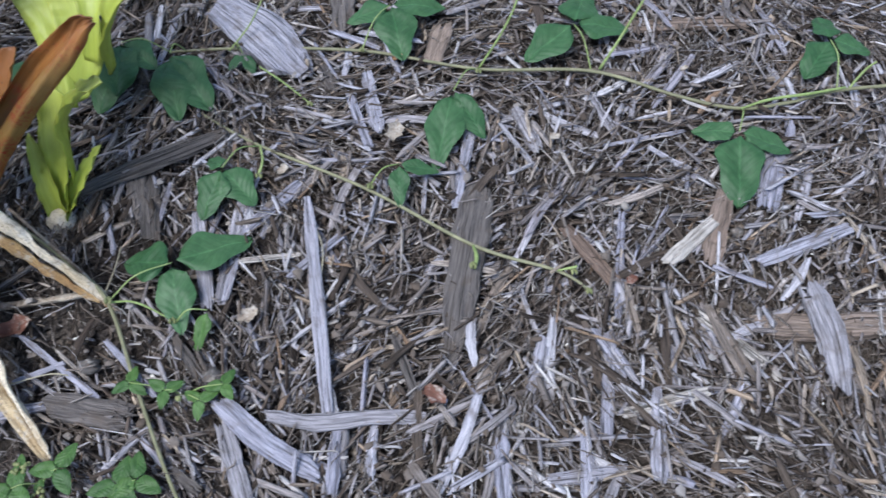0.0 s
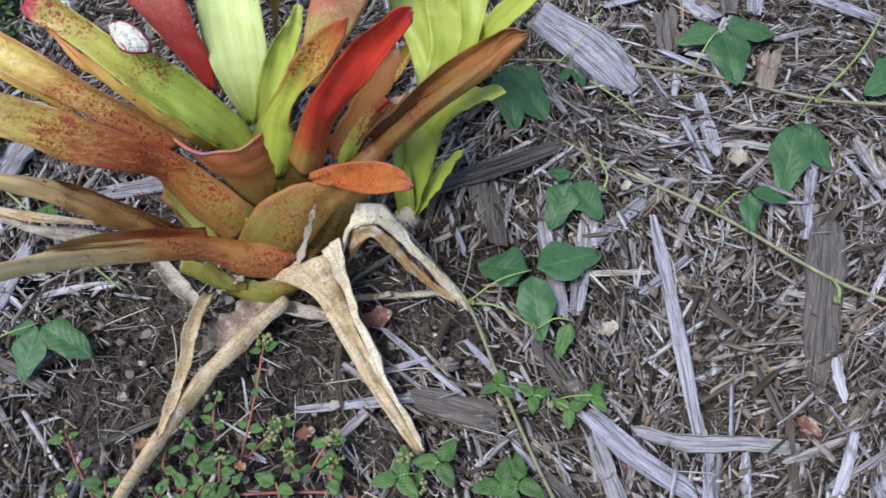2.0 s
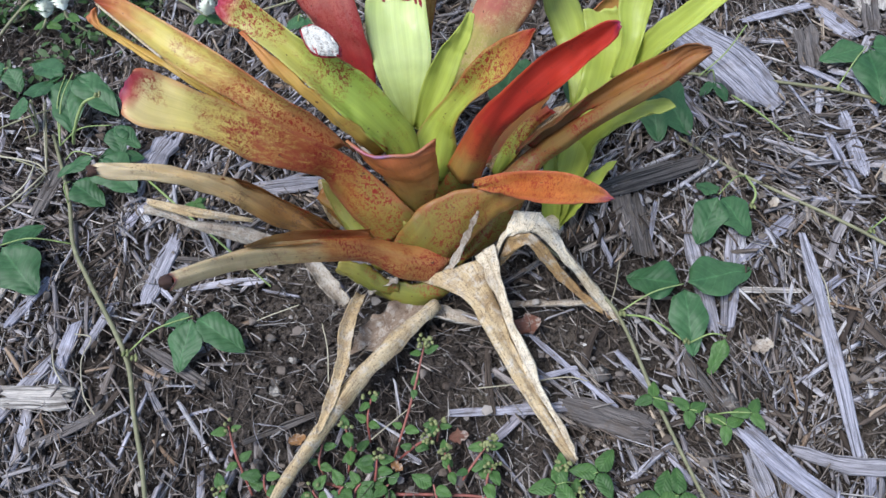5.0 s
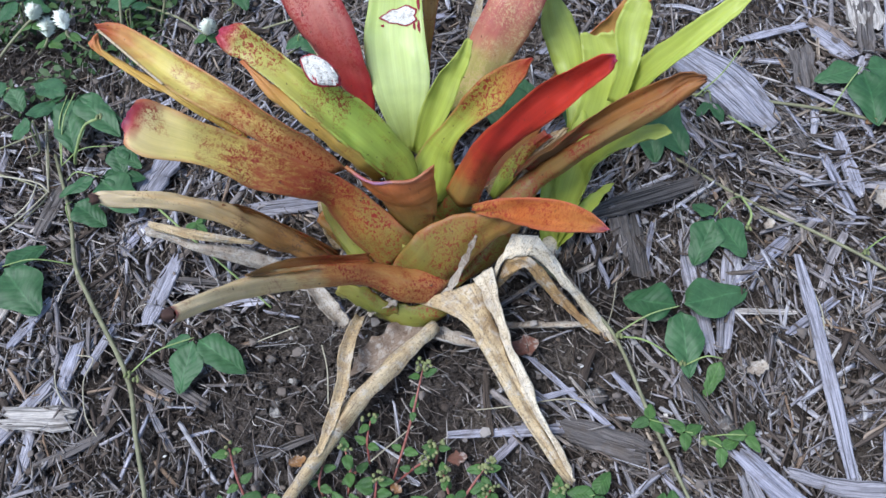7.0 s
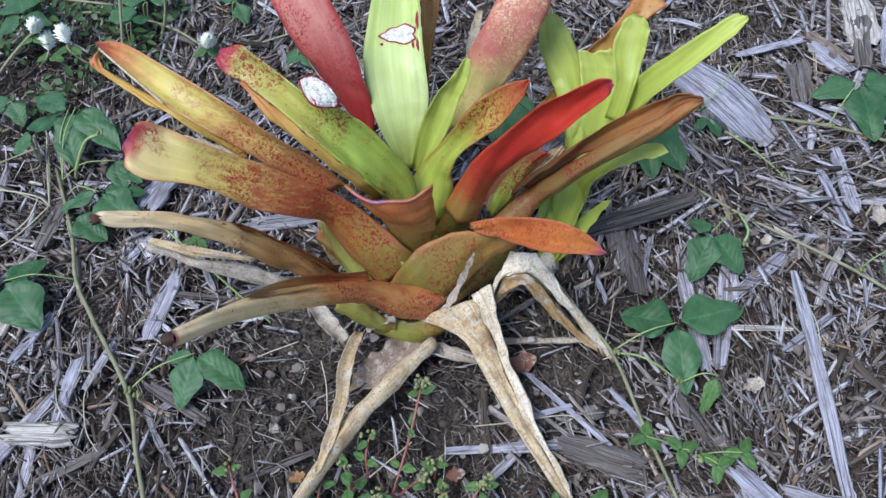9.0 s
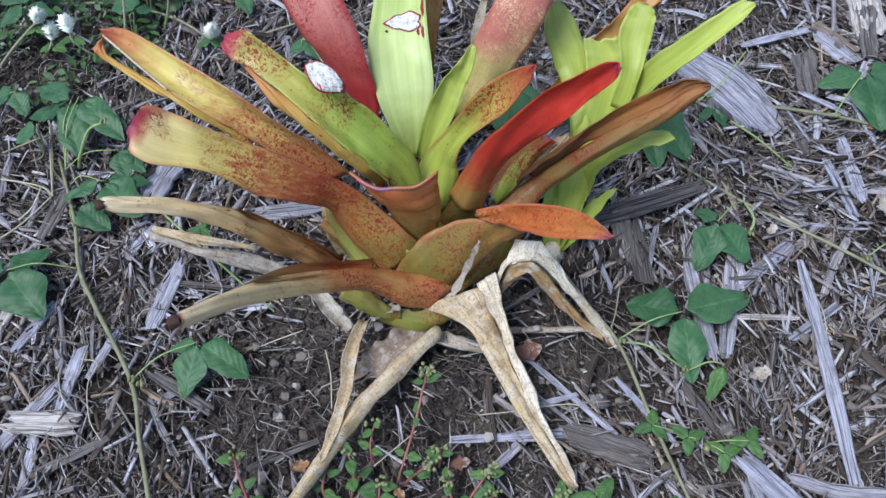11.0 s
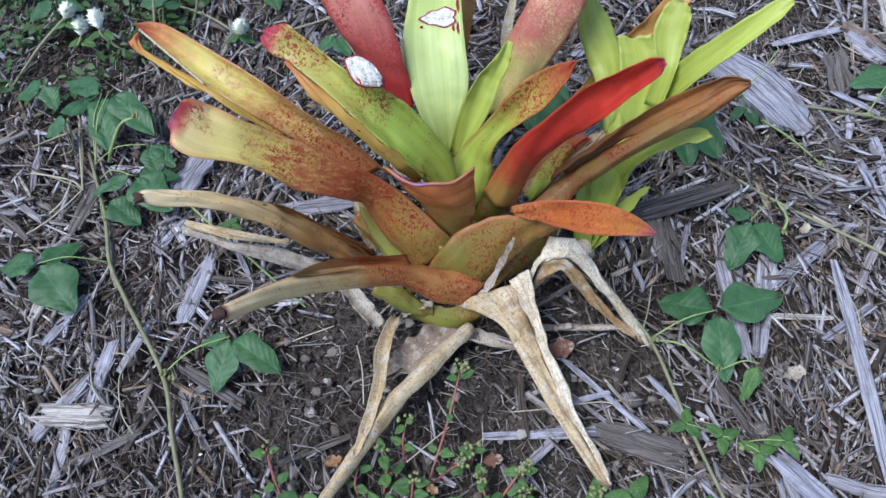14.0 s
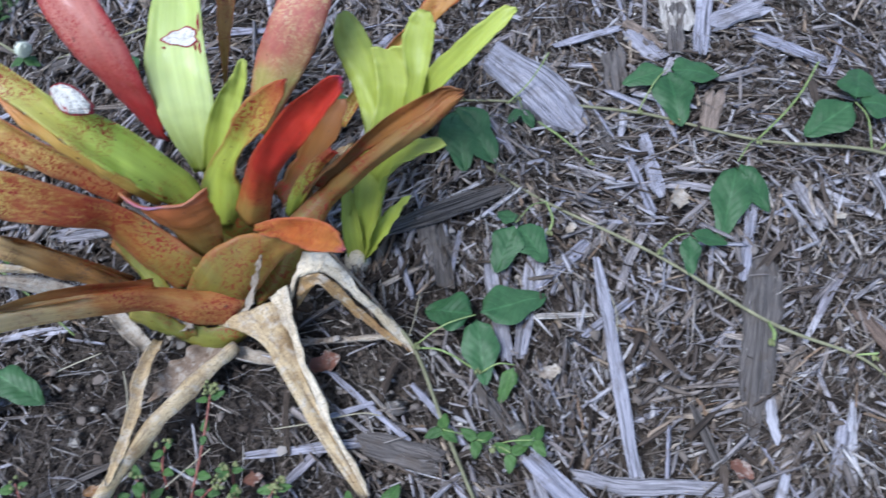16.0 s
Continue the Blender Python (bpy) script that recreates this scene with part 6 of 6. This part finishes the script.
# ---- white flower heads and the weedy corner ----
def flower_head(rows, label, seed):
    """A globe of overlapping pale bracts on a thin stem; rows: the stem, up to the head."""
    rng = random.Random(seed)
    f = tagged(new("white_flower"), label, "flower", "white flower heads")
    tube("stem", rows, stem_tan, f, "", 6)
    p, q = np.array(rows[-1][:3]), np.array(rows[-2][:3])
    up = (p - q) / np.linalg.norm(p - q) * 0.5 + np.array((0, 0, 0.5))
    up /= np.linalg.norm(up)
    a = np.cross(up, (1, 0, 0))
    a /= np.linalg.norm(a)
    b = np.cross(up, a)
    verts, faces = [], []
    for i in range(130):
        v = i / 130
        ang = i * 2.39996
        rad = 0.0075 * math.sin(math.pi * (0.12 + 0.82 * v)) ** 0.7
        d = a * math.cos(ang) + b * math.sin(ang)
        s = np.cross(up, d)
        c = p + up * (0.019 * v) + d * rad * 0.45
        tip = c + d * rad * rng.uniform(0.8, 1.15) + up * rng.uniform(0.003, 0.007)
        n0 = len(verts)
        verts += [c - s * 0.0013, c + s * 0.0013, tip, c + up * 0.0035 + d * rad * 0.05]
        faces += [(n0, n0 + 1, n0 + 2), (n0, n0 + 2, n0 + 3), (n0 + 1, n0 + 3, n0 + 2)]
    part("flower_head", verts, faces, white_petal, f, "globe of white papery bracts")
    for t in (0.8, -0.9):
        tip = p + np.array((0.02 * t, -0.008, -0.008))
        leaflet("leaf", p - up * 0.006, tip, 0.013, weed_green, f, seed=seed)
    return f


W_L = "white globe-shaped flower head on a thin stem"
flower_head([(-1.127, 0.729, 0.015, 0.0015), (-1.102, 0.781, 0.030, 0.0017), (-1.071, 0.804, 0.050, 0.0017), (-1.062, 0.806, 0.055, 0.0015)], W_L, 1)
flower_head([(-0.986, 0.785, 0.010, 0.0015), (-1.005, 0.784, 0.030, 0.0015), (-1.018, 0.788, 0.045, 0.0015), (-1.020, 0.794, 0.050, 0.0015)], W_L, 2)
flower_head([(-1.080, 0.876, 0.020, 0.0018), (-0.991, 0.863, 0.030, 0.0017), (-0.914, 0.838, 0.030, 0.0016), (-0.864, 0.805, 0.030, 0.0014), (-0.858, 0.802, 0.035, 0.0014)], W_L, 3)
flower_head([(-1.074, 0.795, 0.010, 0.0015), (-1.054, 0.789, 0.030, 0.0015), (-1.051, 0.798, 0.035, 0.0012)], W_L, 4)


def leaf_litter(name, count, area, size, mat, label, category, seed, lift=(0.01, 0.035), test=None):
    """Many small weed leaves in one mesh."""
    rng = np.random.default_rng(seed)
    V, F = [], []
    while count:
        x, y = rng.uniform(area[0], area[1]), rng.uniform(area[2], area[3])
        if test and not test(x, y):
            continue
        count -= 1
        s, a = rng.uniform(*size), rng.uniform(0, 6.28)
        b = np.array((x, y, height(x, y) + rng.uniform(*lift)))
        d = np.array((math.cos(a), math.sin(a), rng.normal(0.15, 0.45)))
        w = np.array((-math.sin(a), math.cos(a), rng.normal(0, 0.6))) * rng.uniform(0.14, 0.3)
        n0 = len(V)
        up = np.array((0, 0, 0.06 * s))
        V += [b, b + (d * 0.35 + w) * s + up, b + d * 0.4 * s, b + (d * 0.35 - w) * s + up, b + (d * 0.75 + w * 0.7) * s, b + d * 0.8 * s - up, b + (d * 0.75 - w * 0.7) * s, b + d * s - 2 * up]
        F += [(n0, n0 + 2, n0 + 1), (n0, n0 + 3, n0 + 2), (n0 + 1, n0 + 2, n0 + 5, n0 + 4), (n0 + 2, n0 + 3, n0 + 6, n0 + 5), (n0 + 4, n0 + 5, n0 + 7), (n0 + 5, n0 + 6, n0 + 7)]
    return tagged(part(name, V, F, mat), label, category, kind="stuff")


leaf_litter("white_specks", 260, (-1.25, 0.3, 0.2, 1.0), (0.002, 0.005), papery, "tiny pale flakes scattered over mulch and soil", "litter", 18, lift=(0.012, 0.02))
leaf_litter("ground_weeds", 2600, (-1.32, -0.80, 0.6, 1.02), (0.005, 0.017), weed_dark, "low green weeds among the mulch", "weeds", 8,
            test=lambda x, y: noise.noise(Vector((x * 11, y * 11, 3))) + (y - 0.72) * 2.2 - (x + 1.05) * 1.5 > 0.12)
for n, (hub, tips) in enumerate((
    ([(-1.081, 0.829, 0.060)], [(-1.115, 0.812, 0.050), (-1.051, 0.829, 0.050), (-1.113, 0.889, 0.050)]), ([(-0.952, 0.827, 0.050)], [(-0.934, 0.841, 0.045), (-0.985, 0.861, 0.045)]), ([(-1.009, 0.650, 0.060)], [(-1.035, 0.635, 0.050), (-1.007, 0.690, 0.050)]),
    ([(-1.059, 0.706, 0.050)], [(-1.095, 0.699, 0.040), (-1.043, 0.682, 0.040)]), ([(-0.833, 0.868, 0.040)], [(-0.821, 0.845, 0.030), (-0.857, 0.904, 0.030)]), ([(-0.743, 0.798, 0.030)], [(-0.763, 0.781, 0.030), (-0.726, 0.772, 0.030)]), ([(-0.940, 0.860, 0.050)], [(-0.909, 0.878, 0.050), (-0.982, 0.885, 0.050)]),
)):
    v = tagged(new("vine"), "green vine leaves among the low weeds", "vine", "creeping vines over the mulch")
    h = hub[0]
    tube("stem", [(h[0] - 0.03, h[1] - 0.01, 0.008, 0.0013), (h[0] - 0.01, h[1] - 0.008, 0.02, 0.0013), (*h, 0.001)], stem_tan, v)
    trifoliate(v, (h[0] - 0.01, h[1] - 0.008, 0.02), h, tips, 0.8)
for n, rows in enumerate(([(-1.016, 0.676, 0.030, 0.0009), (-1.000, 0.628, 0.030, 0.0009), (-0.992, 0.589, 0.020, 0.0009)], [(-1.055, 0.609, 0.020, 0.0009), (-1.017, 0.596, 0.022, 0.0009), (-0.992, 0.582, 0.020, 0.0008), (-1.009, 0.548, 0.020, 0.0008)], [(-1.067, 0.643, 0.020, 0.0010), (-1.014, 0.659, 0.030, 0.0010), (-0.953, 0.666, 0.040, 0.0009)],
                          [(-1.114, 0.869, 0.050, 0.0019), (-1.077, 0.862, 0.060, 0.0016), (-0.981, 0.856, 0.050, 0.0015)], [(-0.953, 0.839, 0.090, 0.0017), (-0.958, 0.809, 0.050, 0.0017), (-0.964, 0.793, 0.020, 0.0018)], [(-0.905, 0.849, 0.080, 0.0016), (-0.912, 0.835, 0.050, 0.0016), (-0.926, 0.829, 0.020, 0.0016)],
                          [(-0.712, 0.863, 0.020, 0.0014), (-0.738, 0.849, 0.020, 0.0014), (-0.830, 0.814, 0.015, 0.0014)])):
    tagged(tube("grass_stalk", rows, stem_tan, None, "", 5), "thin dry grass stalk among the mulch", "grass", "grass stalks")


for rows in ([(-1.021, 0.676, 0.024, 0.0009), (-1.005, 0.628, 0.024, 0.0009), (-0.989, 0.584, 0.024, 0.0009)],
             [(-1.053, 0.604, 0.024, 0.0009), (-1.026, 0.600, 0.024, 0.0009), (-1.003, 0.594, 0.024, 0.0009), (-0.988, 0.583, 0.024, 0.0009)],
             [(-0.989, 0.584, 0.024, 0.0009), (-1.001, 0.563, 0.024, 0.0009), (-1.016, 0.542, 0.024, 0.0009), (-1.032, 0.527, 0.024, 0.0009)],
             [(-1.005, 0.594, 0.024, 0.0009), (-1.006, 0.570, 0.024, 0.0009), (-1.016, 0.552, 0.024, 0.0009)],
             [(-0.906, 0.401, 0.020, 0.0006), (-0.889, 0.397, 0.020, 0.0006), (-0.892, 0.375, 0.020, 0.0006), (-0.881, 0.343, 0.020, 0.0006), (-0.865, 0.324, 0.020, 0.0006)],
             [(-0.923, 0.385, 0.020, 0.0006), (-0.916, 0.368, 0.020, 0.0006), (-0.904, 0.353, 0.020, 0.0006)],
             [(-0.675, 0.416, 0.020, 0.0006), (-0.667, 0.392, 0.020, 0.0006), (-0.662, 0.360, 0.020, 0.0006)],
             [(-0.619, 0.310, 0.020, 0.0006), (-0.599, 0.329, 0.020, 0.0006), (-0.585, 0.342, 0.020, 0.0006)],
             [(-0.531, 0.358, 0.020, 0.0006), (-0.502, 0.362, 0.020, 0.0006), (-0.457, 0.370, 0.020, 0.0006), (-0.438, 0.367, 0.020, 0.0006)],
             [(-0.742, 0.415, 0.020, 0.0006), (-0.724, 0.424, 0.020, 0.0006), (-0.699, 0.435, 0.020, 0.0006)],
             [(-0.229, 0.480, 0.020, 0.0006), (-0.225, 0.458, 0.020, 0.0006), (-0.228, 0.425, 0.020, 0.0006)],
             [(-0.405, 0.486, 0.020, 0.0006), (-0.410, 0.459, 0.020, 0.0006), (-0.416, 0.439, 0.020, 0.0006)]):
    tagged(tube("straw", rows, pale_straw, None, "", 5), "thin pale dry straw lying on the mulch", "straw", "dry straws")


# ---- flakes, stones, crumbs ----
def flake(p, size, yaw, mat, label, category="leaf flake", seed=0, name="dry_flake", long=1.6):
    rng = np.random.default_rng(seed + 77)
    n, m = 9, 7
    V, F = [], []
    ph = rng.uniform(0, 6, 4)
    for i in range(n):
        for j in range(m):
            a, b = -1 + 2 * i / (n - 1), -1 + 2 * j / (m - 1)
            half = math.sqrt(max(0.02, 1 - a * a)) * (1 + 0.25 * math.sin(7 * a + ph[0]) * (1 if b > 0 else 0.6) + 0.18 * math.sin(13 * a + ph[3]))
            x, y = a * size * long / 2, b * half * size / 2
            z = 0.10 * size * math.sin(2.2 * a + ph[1]) + 0.22 * size * b * b + 0.08 * size * math.sin(5 * b + 3 * a + ph[2])
            V.append((p[0] + x * math.cos(yaw) - y * math.sin(yaw), p[1] + x * math.sin(yaw) + y * math.cos(yaw), p[2] + z + 0.003))
    k = len(V)
    V += [(x, y, z - 0.0008) for x, y, z in V]
    for i in range(n - 1):
        for j in range(m - 1):
            a = i * m + j
            F += [(a, a + m, a + m + 1, a + 1), (k + a, k + a + 1, k + a + m + 1, k + a + m)]
    return tagged(part(name, V, F, mat), label, category)


orange_dry = dry_material("orange_fallen_leaf", [(0.3, (0.18, 0.08, 0.03)), (0.7, (0.34, 0.18, 0.07))])
red_dry = dry_material("red_brown_fallen_leaf", [(0.3, (0.12, 0.05, 0.035)), (0.7, (0.22, 0.10, 0.07))])
for n, (p, px, yaw, m, lab) in enumerate((
    ([(-0.150, 0.577, 0.022)], 0.026, 1.3, papery, "white papery flake of dead leaf"), ([(-0.290, 0.401, 0.020)], 0.02, 0.4, papery, "white papery flake of dead leaf"),
    ([(0.140, 0.618, 0.020)], 0.009, 0.2, papery, "tiny white flake on the mulch"), ([(-0.140, 0.676, 0.018)], 0.012, 0.1, orange_dry, "small orange fallen leaf on mulch"),
    ([(-0.141, 0.311, 0.020)], 0.022, 2.4, red_dry, "reddish-brown fallen leaf on mulch"), ([(-0.491, 0.419, 0.014)], 0.03, 0.3, red_dry, "reddish-brown fallen leaf on soil"),
    ([(-0.546, 0.316, 0.012)], 0.018, 0.2, red_dry, "reddish-brown fallen leaf on soil"), ([(-0.595, 0.287, 0.020)], 0.012, 2.6, orange_dry, "small yellow-orange fallen leaf"),
    ([(-0.001, 0.552, 0.020)], 0.012, 0.5, papery, "tiny white flake on the mulch"), ([(0.036, 0.393, 0.018)], 0.012, 0.5, red_dry, "small red-brown leaf flake on mulch"),
    ([(-0.259, 0.549, 0.020)], 0.014, 0.9, papery, "white papery flake of dead leaf"), ([(-0.683, 0.309, 0.012)], 0.016, 0.4, orange_dry, "small orange-brown flake on soil"),
)):
    flake(p[0], px * 0.6, yaw, grey_dry if m is papery else m, lab.replace("white papery", "pale grey"), seed=n)
for n, (p, r) in enumerate((([(0.024, 0.493, 0.016)], 0.005), ([(-0.428, 0.378, 0.010)], 0.012), ([(-0.321, 0.353, 0.012)], 0.014), ([(-0.812, 0.361, 0.008)], 0.007), ([(-0.724, 0.407, 0.008)], 0.006), ([(-0.700, 0.385, 0.008)], 0.006),
                            ([(-0.712, 0.355, 0.008)], 0.007), ([(-0.731, 0.380, 0.008)], 0.006), ([(-0.717, 0.288, 0.008)], 0.007), ([(-0.713, 0.364, 0.008)], 0.006), ([(0.141, 0.432, 0.014)], 0.007), ([(-0.748, 0.403, 0.007)], 0.005))):
    x, y, z = p[0]
    tagged(lump("stone", x, y, z, r * 0.8, r * 0.6, r * 0.45, stone_grey, None, "", 0.9, n, 2), "small grey stone on the soil", "stone", "small stones")


def crumbs(name, count, area, size, mat, label, seed, on_soil):
    """Loose crumbs in one mesh, on bare soil or among the mulch."""
    rng = np.random.default_rng(seed)
    bm = bmesh.new()
    bmesh.ops.create_icosphere(bm, subdivisions=1, radius=1.0)
    bv = np.array([v.co[:] for v in bm.verts])
    bf = np.array([[v.index for v in f.verts] for f in bm.faces])
    bm.free()
    V, F, k = [], [], 0
    while k < count:
        x, y = rng.uniform(area[0], area[1]), rng.uniform(area[2], area[3])
        if on_soil and rng.random() > bare(x, y) + 0.03:
            continue
        r = min(size * math.exp(rng.exponential(0.55)), 0.005)
        v = bv * (1 + rng.normal(0, 0.25, (len(bv), 1))) * np.array((1, rng.uniform(0.45, 1), rng.uniform(0.4, 0.8))) * r
        a = rng.uniform(0, 6.28)
        v = v @ np.array(((math.cos(a), math.sin(a), 0), (-math.sin(a), math.cos(a), 0), (0, 0, 1)))
        V.append(v + np.array((x, y, height(x, y) + (0.003 * rng.random() - 0.002 if on_soil else rng.uniform(0.004, 0.022)))))
        F.append(bf + k * len(bv))
        k += 1
    return tagged(part(name, np.vstack(V), np.vstack(F).tolist(), mat, smooth=False), label, "soil" if on_soil else "mulch", kind="stuff")


crumbs("grit", 1500, (-1.2, -0.3, 0.15, 1.0), 0.0007, stone_grey, "small pale grains of grit on the soil", 16, True)
crumbs("soil_crumbs", 22000, (-1.2, -0.3, 0.15, 1.0), 0.0008, soil, "loose crumbs of dark soil and grit", 6, True)
crumbs("bark_crumbs", 9000, NEAR, 0.0011, shred_wood, "small brown crumbs of bark in the mulch", 9, False)

# single chips of the mulch that can be picked up
shapes = []
for n in range(14):
    rng = random.Random(n)
    L, w = rng.uniform(0.03, 0.085), rng.uniform(0.0045, 0.009)
    ob = chip([(-L / 2, 0, 0, w * rng.uniform(0.7, 1)), (0, rng.uniform(-0.003, 0.003), rng.uniform(0, 0.002), w), (L / 2, 0, 0, w * rng.uniform(0.5, 1))], 0, chip_object, "weathered grey wood chip in the mulch", n + 100)
    shapes.append(ob.data)
    bpy.data.objects.remove(ob)
rng = random.Random(12)
made = 0
while made < 290:
    x, y = rng.uniform(-1.2, 0.35), rng.uniform(0.2, 0.95)
    if rng.random() < bare(x, y) * 0.9 or math.hypot(x + 0.58, y - 0.47) < 0.06:
        continue
    ob = new("wood_chip", rng.choice(shapes))
    ob.parent = mid
    yaw = 110 + 150 * noise.noise(Vector((x * 3.2, y * 3.2, 11))) + rng.gauss(0, 35) if rng.random() < 0.6 else rng.uniform(0, 360)
    ob.matrix_basis = pose(x, y, height(x, y) + rng.uniform(0.009, 0.018), rng.gauss(0, 12), rng.gauss(0, 5), yaw)
    made += 1
